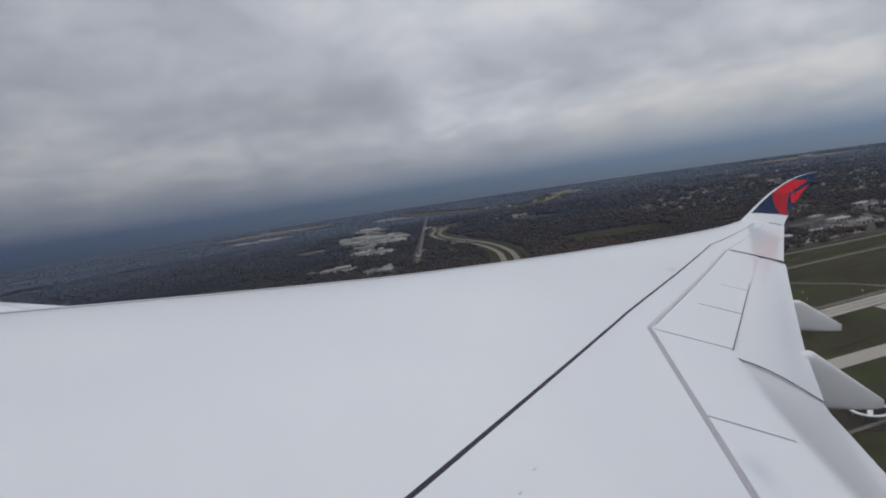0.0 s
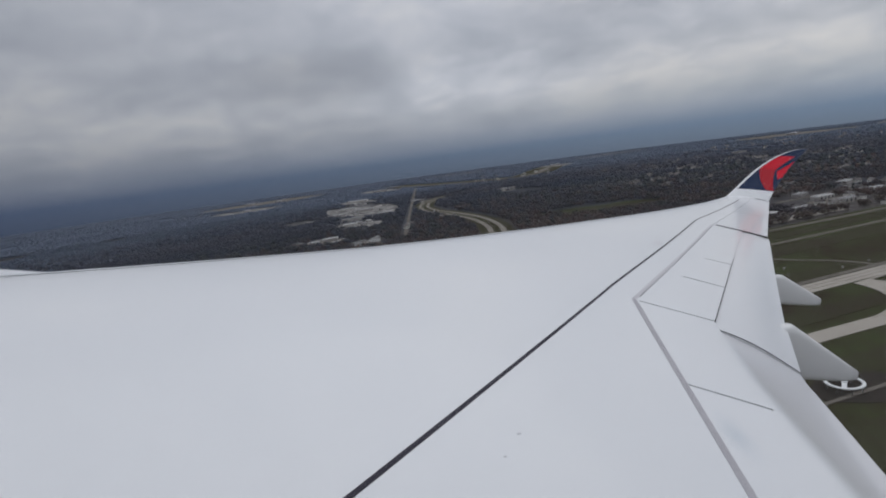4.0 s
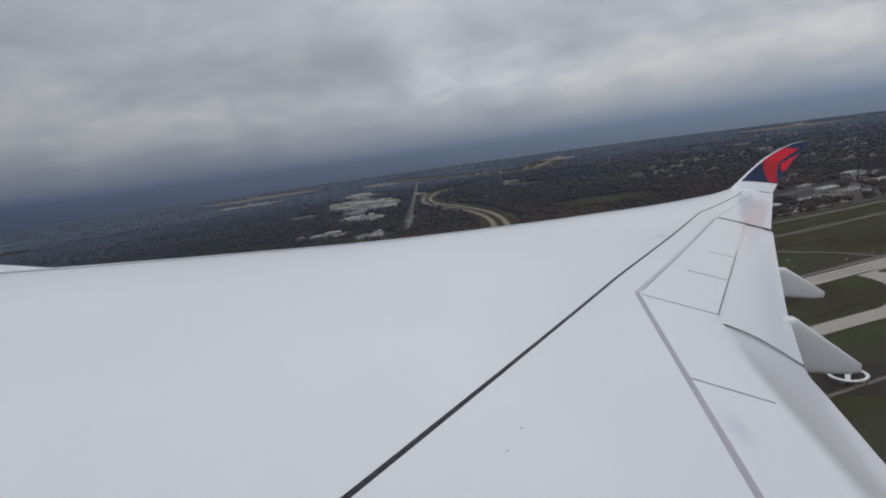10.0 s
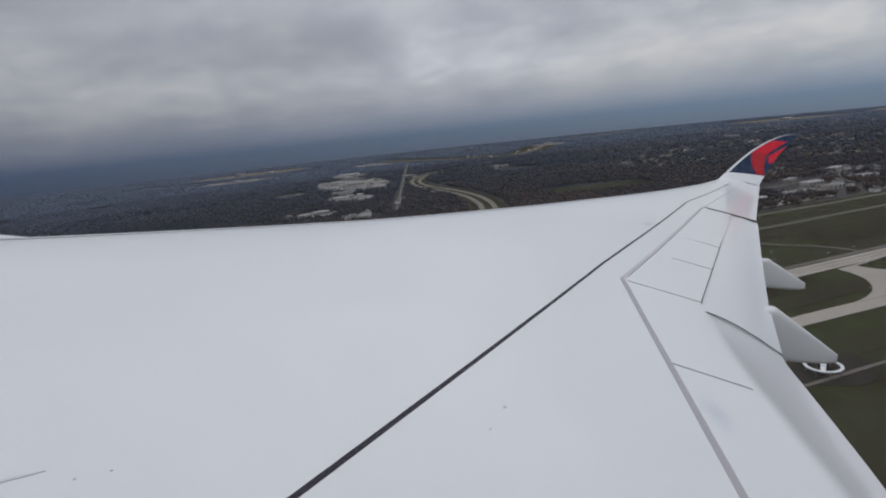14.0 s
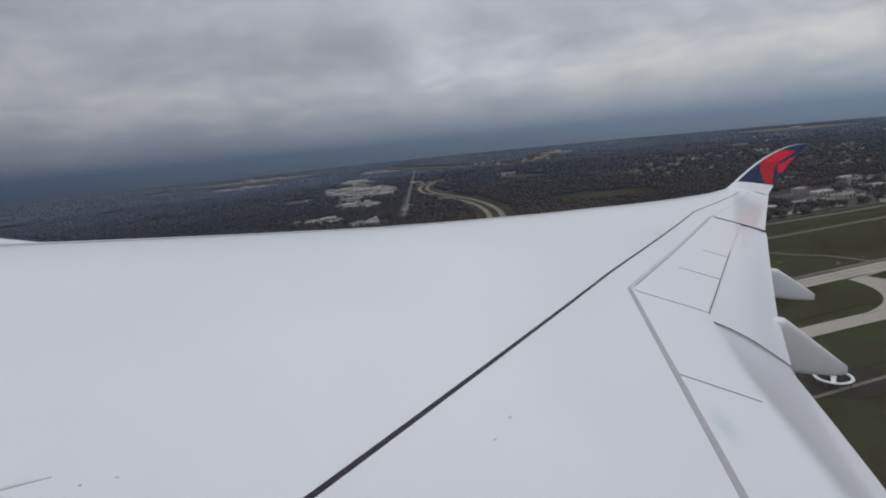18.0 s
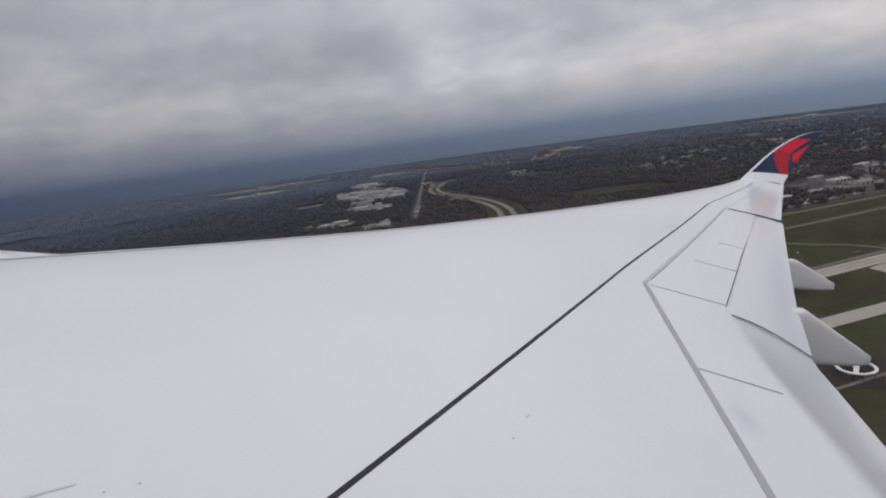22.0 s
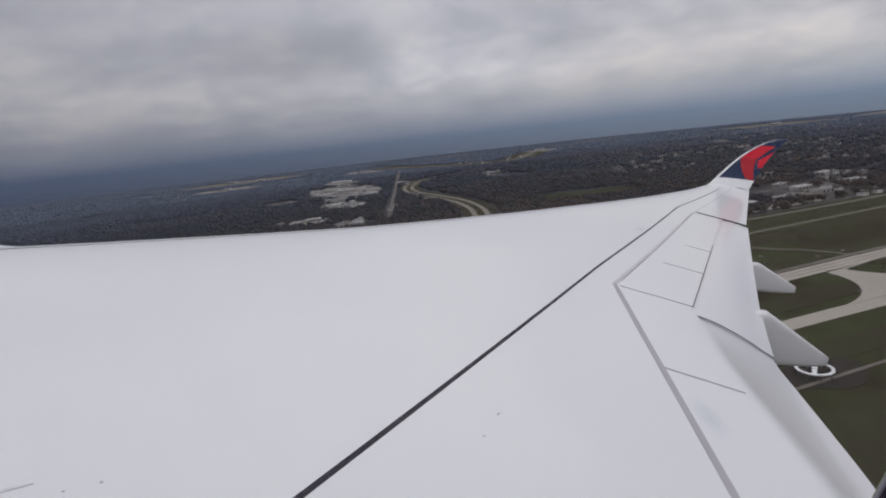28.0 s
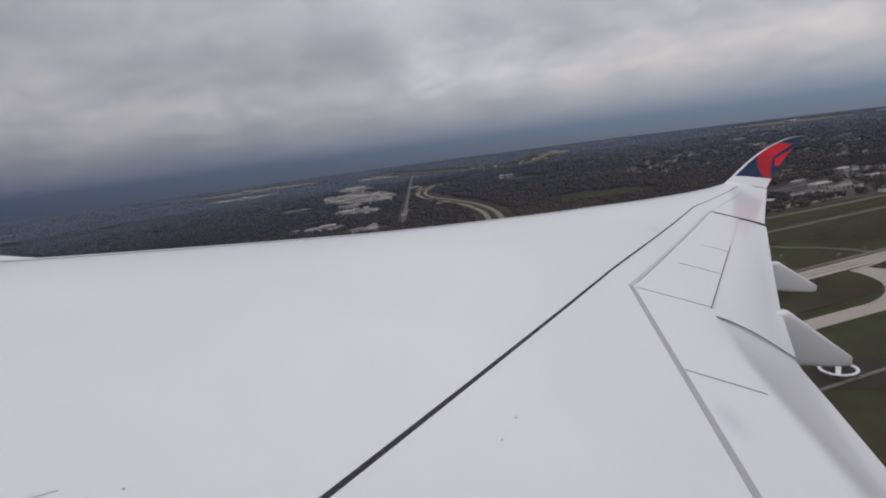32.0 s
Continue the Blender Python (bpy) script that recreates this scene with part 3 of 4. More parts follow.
def build_fuselage():
    fus = holder("fuselage", "white fuselage side with a rounded cabin window")
    R_OUT, ZC = 2.905, -0.20
    yc, zc, hw, hh = 0.060, 0.055, 0.1506, 0.1958

    def hole(a, grow=0.0):
        c, s = math.cos(a), math.sin(a)
        p = 2.0 / 3.2
        return yc + (hw + grow) * math.copysign(abs(c) ** p, c), zc + (hh + grow) * math.copysign(abs(s) ** p, s)

    def out(y, z, r):
        return Vector((math.sqrt(max(r * r - (z - ZC) ** 2, 0.01)), y, z))

    N = 96
    angs = [2 * math.pi * (k + 0.5) / N for k in range(N)]

    def box(a, k):
        c, s = math.cos(a), math.sin(a)
        m = max(abs(c), abs(s))
        return yc + k * c / m, zc + k * s / m

    def panel(name, r, grow, mat):
        rings = []
        for t in span(0, 1, 5):
            rings.append([])
            for a in angs:
                h, b = hole(a, grow), box(a, 0.5)
                rings[-1].append(out(h[0] + (b[0] - h[0]) * t, h[1] + (b[1] - h[1]) * t, r))
        inner = [[p - Vector((0.0012, 0, 0)) for p in q] for q in rings]
        return loft(name, rings + inner[::-1] + [rings[0]], mat, fus, caps=False)

    panel("skin_panel", R_OUT, 0.0012, WHITE)
    panel("cabin_liner", R_OUT - 0.17, 0.05, LINER2)

    def tube(name, steps, mat):
        rings = [[out(*hole(a, gr), R_OUT - d) for a in angs] for d, gr in steps]
        back = [[out(*hole(a, gr + 0.006), R_OUT - d) for a in angs] for d, gr in steps[::-1]]
        return loft(name, rings + back + [rings[0]], mat, fus, caps=False)

    tube("pane_rim", [(-0.0005, 0.0005), (0.0004, 0.0)], LINER)
    tube("window_frame", [(0.0005, 0.0), (0.0022, -0.0002)], MAUVE)
    tube("window_seal", [(0.0023, -0.0004), (0.012, -0.0004), (0.013, 0.001)], SEAL)
    tube("seal_edge", [(0.0134, 0.0), (0.0165, 0.0005)], LINER)
    tube("window_reveal", [(0.017, 0.001), (0.03, 0.004), (0.10, 0.02), (0.168, 0.048)], LINER2)
    ring = lambda d: [Vector((R_OUT - d, *hole(a, -0.0004))) - Vector((0.0066, 0, 0)) for a in angs]
    pane = loft("window_pane", [ring(0.001), ring(0.0025)], ACRYLIC, fus, "clear acrylic pane with a faint haze of scratches")
    pane.visible_shadow = False
    # the rest of the barrel, closed round the cabin
    verts, faces = [], []
    th = [t for t in span(-math.pi, math.pi, 65)]
    a0, a1 = math.asin((zc - 0.5 - ZC) / R_OUT), math.asin((zc + 0.5 - ZC) / R_OUT)
    th = sorted([t for t in th if not (a0 - 0.04 < t < a1 + 0.04)] + [a0, a1])
    ys = [-22, -16, -10, -6, -3, -1.5, yc - 0.5, yc + 0.5, 2, 4, 8, 13, 18]
    for y in ys:
        for t in th:
            r = R_OUT * (1.0 if y > -18 else 0.9)
            verts.append(Vector((r * math.cos(t), y, ZC + r * math.sin(t))))
    m = len(th)
    for i in range(len(ys) - 1):
        for j in range(m - 1):
            if ys[i] == yc - 0.5 and th[j] == a0:
                continue
            faces.append((i * m + j, i * m + j + 1, (i + 1) * m + j + 1, (i + 1) * m + j))
    faces += [tuple(range(m - 1)), tuple(range((len(ys) - 1) * m, len(ys) * m - 1))]
    piece("barrel", mesh_from("barrel", verts, faces, WHITE), fus)


build_fuselage()

# ---- the land ----
AX, AN = Vector((0.430, -0.903, 0)), Vector((0.903, 0.430, 0))  # along the airfield, and across it outwards
turn = math.atan2(AX.y, AX.x)


def field(a, n, z=0.0):
    """A place by metres along the taxiways and across them, from the middle of the airfield."""
    return Vector((500, -240, z)) + AX * a + AN * n


def build_ground():
    rings = [0, 60, 150, 300, 500, 800, 1250, 1800, 2700, 3600, 4940]
    m = 120
    verts = [Vector((0, 0, 0))]
    faces = []
    for r in rings[1:]:
        for k in range(m):
            a = 2 * math.pi * k / m
            verts.append(Vector((r * math.cos(a), r * math.sin(a), 0)))
    for k in range(m):
        faces.append((0, 1 + k, 1 + (k + 1) % m))
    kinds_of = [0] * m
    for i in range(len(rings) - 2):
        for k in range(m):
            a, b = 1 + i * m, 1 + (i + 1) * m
            # plain land inside, haze-coloured land in the outer rings
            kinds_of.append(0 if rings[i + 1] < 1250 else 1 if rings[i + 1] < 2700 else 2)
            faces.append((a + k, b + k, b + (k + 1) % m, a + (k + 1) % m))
    tagged(piece("ground", mesh_from("ground", verts, faces, (GROUND, MIDGROUND, FARGROUND), kinds_of)), "brown winter land, outer rings coloured with haze towards the horizon", "ground", kind="structure")


build_ground()


def sheet(name, pts, z, mat, label, category, kind="structure", depth=0.3):
    """A flat area with a thickness, from its outline."""
    n = len(pts)
    verts = [Vector((p[0], p[1], z)) for p in pts] + [Vector((p[0], p[1], z - depth)) for p in pts]
    faces = [tuple(range(n)), tuple(range(2 * n - 1, n - 1, -1))] + [(i, (i + 1) % n, n + (i + 1) % n, n + i) for i in range(n)]
    return tagged(piece(name, mesh_from(name, verts, faces, mat, smooth=False)), label, category, kind=kind)


def lane(name, path, width, z, mat, label, category, offset=0.0, kind="structure"):
    """A road ribbon along a smooth path of places."""
    P = [Vector((*p[:2], 0)) for p in path]
    pts = []
    for i in range(len(P) - 1):
        p0, p1, p2, p3 = P[max(i - 1, 0)], P[i], P[i + 1], P[min(i + 2, len(P) - 1)]
        d0, d1, d2 = (p1 - p0).length, (p2 - p1).length, (p3 - p2).length
        m1, m2 = (p2 - p0) * d1 / (d0 + d1), (p3 - p1) * d1 / (d1 + d2)
        for k in range(10):
            t = k / 10
            pts.append(p1 * (2 * t ** 3 - 3 * t * t + 1) + m1 * (t ** 3 - 2 * t * t + t) + p2 * (3 * t * t - 2 * t ** 3) + m2 * (t ** 3 - t * t))
    pts.append(P[-1])
    rows = []
    for i, p in enumerate(pts):
        d = (pts[min(i + 1, len(pts) - 1)] - pts[max(i - 1, 0)]).normalized()
        o = Vector((-d.y, d.x, 0))
        rows.append([p + o * (offset + width * k / 2) + Vector((0, 0, z)) for k in (-1, 1)])
    ob = slab(name, rows, lambda i, j: rows[i][j] - Vector((0, 0, 0.3)), mat, None)
    return tagged(ob, label, category, kind=kind)



# the airfield
sheet("airfield_grass", [field(a, n) for a, n in ((-900, -520), (2600, -520), (2600, 196), (600, 214), (-200, 226), (-420, 190), (-900, 20))], 0.3, GRASS, "dull olive airfield grass", "grass")
for k, (n, wide, a0, a1) in enumerate(((34, 26, -900, 2500), (120, 34, -600, 2500), (-46, 24, -900, 2500), (-120, 22, -900, 2500), (178, 22, -300, 2500), (-190, 50, -900, 2500))):
    lane("grass_strip", [field(a0, n + 8), field(0.4 * a0, n), field(0.3 * a1, n - 5), field(a1, n + 6)], wide, 0.45 + 0.01 * k, SCRUB, "brown worn grass beside taxiways", "grass")
lane("taxiway", [field(-900, -4), field(0, 0), field(900, 2), field(2500, 8)], 19, 0.70, CONC, "pale weathered concrete taxiway", "taxiway")
lane("taxiway_shoulder", [field(-900, 12), field(0, 14.5), field(900, 16), field(2500, 22)], 6, 0.66, ROADM, "darker asphalt shoulder beside concrete", "shoulder")
lane("taxiway", [field(-900, -72), field(-100, -80), field(0, -82), field(900, -86), field(2500, -90)], 15, 0.62, CONC, "narrow pale concrete taxiway across grass", "taxiway")
LINK = [(-50, -76)] + [(-50 + 70 * math.sin(q), -8 - 66 * math.cos(q)) for q in span(0.3, 1.5, 7)] + [(96, -8)] + [(96 - 58 * math.cos(q), -8 - 66 * math.sin(q)) for q in span(0.1, 1.3, 7)] + [(40, -76)]
sheet("taxiway_link", [field(a, n) for a, n in LINK], 0.9, CONC, "curved concrete junction between taxiways", "taxiway")
lane("runway", [field(-900, -300), field(0, -296), field(900, -292), field(2500, -285)], 45, 0.70, CONC, "broad pale concrete runway across grass", "runway")
lane("service_track", [field(-900, -140), field(0, -147), field(400, -150), field(2500, -160)], 2.6, 0.7, ROADM, "narrow pale track across grass", "road")
lane("service_track", [field(-600, 150), field(20, 149), field(160, 146), field(2500, 140)], 6, 0.7, ROADM, "narrow pale service track", "road")
lane("service_track", [field(40, 112), field(52, 96), field(62, 76), field(76, 56), field(84, 34), field(86, 10)], 4, 0.72, ROADM, "thin pale track across grass", "road")
lane("perimeter_road", [field(-420, 196), field(-180, 214), field(140, 209), field(330, 201), field(2500, 190)], 8, 0.7, ROADM, "narrow pale perimeter road", "road")
sheet("apron", [field(a, n) for a, n in ((214, 240), (348, 236), (352, 262), (300, 268), (216, 262))], 0.55, CONC, "pale concrete apron beside sheds", "apron")
for n in (-3.2, 3.2):
    lane("pavement_seam", [field(-900, n - 4), field(0, n), field(900, n + 2), field(2500, n + 8)], 0.7, 0.76, ROADM, "dark tarred seam along concrete", "seam")

# roads through the woods
HIGH = [(600, 80), (769, 53), (894, 45), (1007, 52), (1134, 70), (1283, 114), (1445, 189), (1592, 267), (1754, 317), (1917, 330), (2058, 306), (2200, 225)]
for off in (-12, 12):
    lane("highway", HIGH, 10.5, 0.8, HIGHWAY, "pale concrete carriageway of a divided highway", "highway", off)
lane("highway_verge", HIGH, 64, 0.42, SCRUB, "brown grass verge along a highway", "verge")
lane("highway_median", HIGH, 13, 0.5, SCRUB, "brown grass strip between two carriageways", "median")
STREET = [(1090, 244), (1300, 281), (1536, 322), (2100, 420), (2989, 572)]
lane("road", STREET, 7, 0.6, ROADM, "straight pale road through woods", "road")
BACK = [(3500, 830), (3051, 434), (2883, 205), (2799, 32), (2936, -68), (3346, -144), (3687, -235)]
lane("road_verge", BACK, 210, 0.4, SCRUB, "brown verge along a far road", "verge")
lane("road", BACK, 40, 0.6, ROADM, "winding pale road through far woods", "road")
CROSS = [(1850, -1500), (1960, -1000), (2100, -560), (2300, -200), (2050, 60), (1960, 300)]
lane("road", CROSS, 8, 0.6, ROADM, "suburban road between houses", "road")
EDGE = [tuple(field(a, n)[:2]) for a, n in ((40, 470), (180, 395), (330, 372), (620, 390), (1100, 520))]
lane("road", EDGE, 8, 0.6, ROADM, "narrow road past sheds and trees", "road")
MILL = [(1180, 560), (1330, 452), (1420, 352), (1480, 313)]
lane("road", MILL, 9, 0.62, ROADM, "yard road between pale lots", "road")


# signs on the airfield
def box_mesh(name, size, mat, taper=1.0, z0=0.0):
    """A block standing on z0, with softened vertical edges."""
    sx, sy, sz = (k / 2 for k in size)
    e = 0.06 * min(sx, sy)
    ring = [(sx - e, -sy), (sx, -sy + e), (sx, sy - e), (sx - e, sy), (-sx + e, sy), (-sx, sy - e), (-sx, -sy + e), (-sx + e, -sy)]
    verts = [Vector((x, y, z0)) for x, y in ring] + [Vector((x * taper, y * taper, z0 + sz * 2)) for x, y in ring]
    faces = [tuple(range(8)), tuple(range(8, 16))] + [(i, (i + 1) % 8, 8 + (i + 1) % 8, 8 + i) for i in range(8)]
    return mesh_from(name, verts, faces, mat, smooth=False)


def sign_mesh():
    bm = bmesh.new()
    bmesh.ops.create_cube(bm, size=1.0, matrix=Matrix.Translation((0, 0, 0.9)) @ Matrix.Diagonal((2.6, 0.25, 0.9, 1)))
    me = bpy.data.meshes.new("sign_board")
    bmesh.ops.bevel(bm, geom=bm.edges[:], offset=0.03, segments=1, affect="EDGES")
    bm.to_mesh(me)
    bm.free()
    me.materials.append(SHED)
    return me


def build_sign():
    s = tagged(new("airfield_sign"), "small white board on posts in airfield grass", "sign", "signs beside the taxiways")
    piece("board", sign_mesh(), s)
    for x in (-0.8, 0.8):
        p = piece("post", box_mesh("post", (0.12, 0.12, 0.6), METAL), s)
        p.location = (x, 0, 0)
    return s


sign = build_sign()
SIGNS = [(60, 27), (50, -97), (10, 40), (95, 28), (-30, 24), (130, -18), (28, 60), (110, 92), (150, 36), (-10, -60), (70, -128), (12, -152)]
for k, (a, n) in enumerate(SIGNS):
    m = Matrix.Translation(field(a, n, 0.3)) @ Matrix.Rotation(turn + 0.3 * math.sin(k), 4, "Z")
    if k == 0:
        sign.matrix_basis = m
    else:
        copy_thing(sign, m)


def round_mesh(name, r0, r1, z0, z1, mat, n=48):
    """A flat ring, or a drum where the inner radius is small, with softened edges."""
    e = 0.2 * min(r1 - r0, z1 - z0)
    loop = [(r0, z0), (r1 - e, z0), (r1, z0 + e), (r1, z1 - e), (r1 - e, z1), (r0, z1)]
    m = len(loop)
    verts = [Vector((r * math.cos(2 * math.pi * k / n), r * math.sin(2 * math.pi * k / n), z)) for k in range(n) for r, z in loop]
    faces = [(k * m + j, k * m + (j + 1) % m, ((k + 1) % n) * m + (j + 1) % m, ((k + 1) % n) * m + j) for k in range(n) for j in range(m)]
    return mesh_from(name, verts, faces, mat)


def build_ring_antenna(at, spin):
    """A round white antenna deck on posts: rim, a bar across it, hub and legs."""
    ring = tagged(new("antenna_ring"), "round white radio antenna deck on posts over dark ground", "antenna")
    piece("rim", round_mesh("rim", 7.7, 9.4, 3.6, 4.2, RINGWHITE), ring)
    piece("hub", round_mesh("hub", 0.05, 1.5, 3.4, 4.6, RINGWHITE, 20), ring)
    for side in (-1, 1):
        bar = piece("spoke", box_mesh("spoke", (6.9, 2.4, 0.4), RINGWHITE, 0.96, 3.7), ring)
        bar.location = (side * 4.5, 0, 0)
    post = box_mesh("post", (0.4, 0.4, 3.4), METAL)
    for k in range(8):
        leg = piece("post", post, ring)
        leg.location = (8.5 * math.cos(0.785 * k + 0.39), 8.5 * math.sin(0.785 * k + 0.39), 0.25)
    piece("mast", round_mesh("mast", 0.02, 0.5, 0.25, 3.4, METAL, 14), ring)
    ring.matrix_basis = Matrix.Translation(at) @ Matrix.Rotation(spin, 4, "Z")
    return ring


build_ring_antenna(Vector((307, -157, 0.25)), -0.47)
# darker brown ground under and round the antenna deck
sheet("earth_patch", [field(-152 + 26 * math.cos(q) * (1 + 0.08 * math.sin(3 * q)), -140 + 17 * math.sin(q) * (1 + 0.1 * math.cos(4 * q))) for q in span(0, 2 * math.pi, 29)[:-1]], 0.52, DARKLAND, "dark brown ground round an antenna", "ground")


def build_house():
    h = tagged(new("house"), "pale detached house with a dark pitched roof among trees", "house", "houses among the woods")
    piece("wall", box_mesh("wall", (12, 9, 5.4), HWALL), h)
    verts = [Vector(v) for v in ((-6.6, -5.2, 5.3), (6.6, -5.2, 5.3), (6.6, 5.2, 5.3), (-6.6, 5.2, 5.3), (-6.6, 0, 8.6), (6.6, 0, 8.6), (-6.6, -5.2, 5.6), (6.6, -5.2, 5.6), (6.6, 5.2, 5.6), (-6.6, 5.2, 5.6))]
    roof = piece("roof", mesh_from("roof", verts, [(0, 1, 2, 3), (0, 6, 7, 1), (2, 8, 9, 3), (6, 4, 5, 7), (8, 5, 4, 9), (0, 3, 9, 4, 6), (1, 7, 5, 8, 2)], HROOF, smooth=False), h)
    c = piece("chimney", box_mesh("chimney", (0.9, 0.9, 2.4), HWALL), roof)
    c.location = (2.5, 0.8, 7.2)
    for x, y in ((-3.4, -4.52), (3.4, -4.52), (-3.4, 4.52), (3.4, 4.52)):
        p = piece("window", box_mesh("window", (1.6, 0.12, 1.4), PANE), h)
        p.location = (x, y, 2.6)
    p = piece("door", box_mesh("door", (1.1, 0.12, 2.1), HROOF), h)
    p.location = (0, -4.52, 0)
    return h


def build_warehouse(w, d, hgt, label):
    h = tagged(new("warehouse"), label, "warehouse", "warehouses round the airfield")
    piece("wall", box_mesh("wall", (w, d, hgt), SHEDW), h)
    rf = piece("roof", box_mesh("roof", (w * 1.02, d * 1.02, 1.0), SHED, 0.97), h)
    rf.location = (0, 0, hgt)
    for k in range(3):
        v = piece("roof_vent", box_mesh("roof_vent", (3, 2.4, 1.6), METAL), rf)
        v.location = (w * (-0.3 + 0.3 * k), d * 0.12 * (-1) ** k, 0.9)
    for k in range(4):
        g = piece("loading_door", box_mesh("loading_door", (3.6, 0.3, 4.0), PANE), h)
        g.location = (w * (-0.36 + 0.24 * k), -d / 2, 0)
    return h


rng = random.Random(11)
LOTS = [  # east, north, half sizes, turn, surface
    (1880, 560, 300, 120, 0.42, DIRT, "cleared lot of bare pale earth"), (1420, 430, 110, 60, 0.5, DIRT, "paved storage lot among woods"),
    (1150, 430, 60, 34, 0.6, CONC, "pale paved yard beside woods"), (1060, 300, 50, 26, 0.9, CONC, "pale paved yard beside woods"),
    (2330, 700, 170, 90, 0.4, DIRT, "cleared lot of bare earth"), (1640, 690, 90, 50, 0.4, DIRT, "cleared lot of bare earth"),
    (3600, -225, 170, 90, 0.2, DIRT, "sandy quarry floor in woods"), (3120, 800, 180, 110, 0.7, DIRT, "pale lot at the wood edge"),
    (1200, -165, 115, 75, -1.5, GRASS, "small green clearing in woods"), (1215, -190, 80, 22, -1.5, SCRUB, "brown strip of a green clearing"),
    (2050, 62, 60, 40, 0.2, DIRT, "paved lot at the wood edge"), (2000, 380, 60, 26, 0.2, DIRT, "pale lot beside a highway"),
    (3480, 1690, 260, 400, 0.45, ROADM, "long pale paved strip in far woods"), (2750, 1440, 150, 200, 0.5, DIRT, "pale lot in far woods"),
    (2860, 1810, 60, 170, 0.4, ROADM, "pale strip in far woods"), (3750, -1680, 240, 330, -0.42, ROADM, "pale lot in far woods"),
    (3850, -2350, 120, 280, 0.6, DIRT, "pale cleared lot in far woods"), (4250, 500, 110, 320, 0.2, DIRT, "far pale field"),
    (4400, -700, 120, 340, 0.3, DIRT, "far pale field"), (3500, -1300, 60, 200, 0.4, SCRUB, "far brown field")]
CLEAR = []
house = build_house()
PLACES = []
for cx, cy, rad, n in ((2243, -379, 190, 26), (2433, -546, 220, 30), (1942, -556, 190, 30), (2037, -674, 200, 30), (1639, -410, 130, 20), (1772, -347, 140, 22), (1135, -567, 90, 9),
                       (2077, -953, 260, 36), (1877, -969, 240, 34), (1500, -800, 160, 22), (3000, -1250, 420, 36), (927, -500, 60, 6), (2051, 79, 70, 5), (2600, 60, 250, 12),
                       (1290, 210, 90, 5), (3100, 100, 300, 14)):
    for _ in range(n):
        r, a = rad * math.sqrt(rng.random()), rng.uniform(0, 2 * math.pi)
        PLACES.append((cx + r * math.cos(a), cy + r * math.sin(a)))
for k, (x, y) in enumerate(PLACES):
    m = Matrix.Translation((x, y, 0)) @ Matrix.Rotation(rng.choice((0.3, 1.87)) + rng.uniform(-0.2, 0.2), 4, "Z")
    if k == 0:
        house.matrix_basis = m
    else:
        copy_thing(house, m)
    CLEAR.append((x - 10, y + 3, 19))
SHEDS = [  # along, across, width, depth, height
    (252, 288, 44, 14, 5), (322, 286, 30, 14, 5), (420, 290, 40, 16, 5), (520, 320, 50, 20, 6), (430, 340, 36, 16, 5),
    (640, 310, 40, 18, 6), (260, 345, 22, 12, 4), (760, 340, 60, 24, 7)]
FAR = [  # east, north, width, depth, height, turn
    (1163, 424, 50, 30, 8, 0.6), (1130, 452, 34, 22, 7, 0.6), (1061, 300, 40, 20, 7, 0.9), (1571, 502, 90, 40, 9, 0.5), (1658, 421, 60, 34, 8, 0.5), (1868, 552, 120, 50, 9, 0.4),
    (1980, 640, 90, 40, 9, 0.4), (1760, 600, 70, 30, 8, 0.4), (2380, 720, 140, 60, 10, 0.4), (1420, 460, 60, 26, 8, 0.5), (2051, 79, 44, 22, 7, 0.3), (2060, 44, 34, 22, 7, 0.3),
    (2816, 190, 36, 26, 14, 0.3), (3115, 804, 120, 50, 9, 0.7), (3620, -215, 100, 50, 10, 0.5), (3480, 1780, 90, 190, 10, 0.45), (3440, 1560, 70, 150, 10, 0.45), (2760, 1440, 40, 100, 9, 0.5),
    (2010, 375, 50, 24, 7, 0.2), (1040, -470, 54, 24, 7, 1.1), (1150, -600, 60, 30, 7, 1.0), (1500, 250, 24, 14, 6, 0.4), (3770, -1680, 80, 200, 10, -0.42), (2500, -900, 90, 40, 10, 0.4)]
for a, n, w, d, hh in SHEDS:
    wh = build_warehouse(w, d, hh, "long low warehouse with a pale metal roof beside the airfield")
    wh.matrix_basis = Matrix.Translation(field(a, n)) @ Matrix.Rotation(turn + rng.uniform(-0.12, 0.12), 4, "Z")
    p = field(a, n)
    CLEAR.append((p.x, p.y, w * 0.36 + 4))
for x, y, w, d, hh, r in FAR:
    wh = build_warehouse(0.62 * w, 0.62 * d, 0.8 * hh, "far pale-roofed industrial building among woods")
    wh.matrix_basis = Matrix.Translation((x, y, 0)) @ Matrix.Rotation(r + 1.3, 4, "Z")
    CLEAR.append((x - 14, y, max(w, d) * 0.4 + 14))


hut = build_warehouse(17, 10, 5, "small pale-roofed shed in an open lot")
hut["group"] = "small sheds in the lots"
for k in range(46):
    cx, cy, sx, sy = ((1140, 420, 70, 60), (1060, 305, 50, 30), (1450, 440, 90, 50), (1830, 560, 170, 70), (2000, 390, 50, 30), (2060, 62, 60, 40))[k % 6]
    x, y = rng.gauss(cx, 0.6 * sx), rng.gauss(cy, 0.6 * sy)
    m = Matrix.Translation((x, y, 0)) @ Matrix.Rotation(0.5 + rng.choice((0, 1.57)) + rng.uniform(-0.15, 0.15), 4, "Z")
    if k == 0:
        hut.matrix_basis = m
    else:
        copy_thing(hut, m)
    CLEAR.append((x - 8, y, 17))


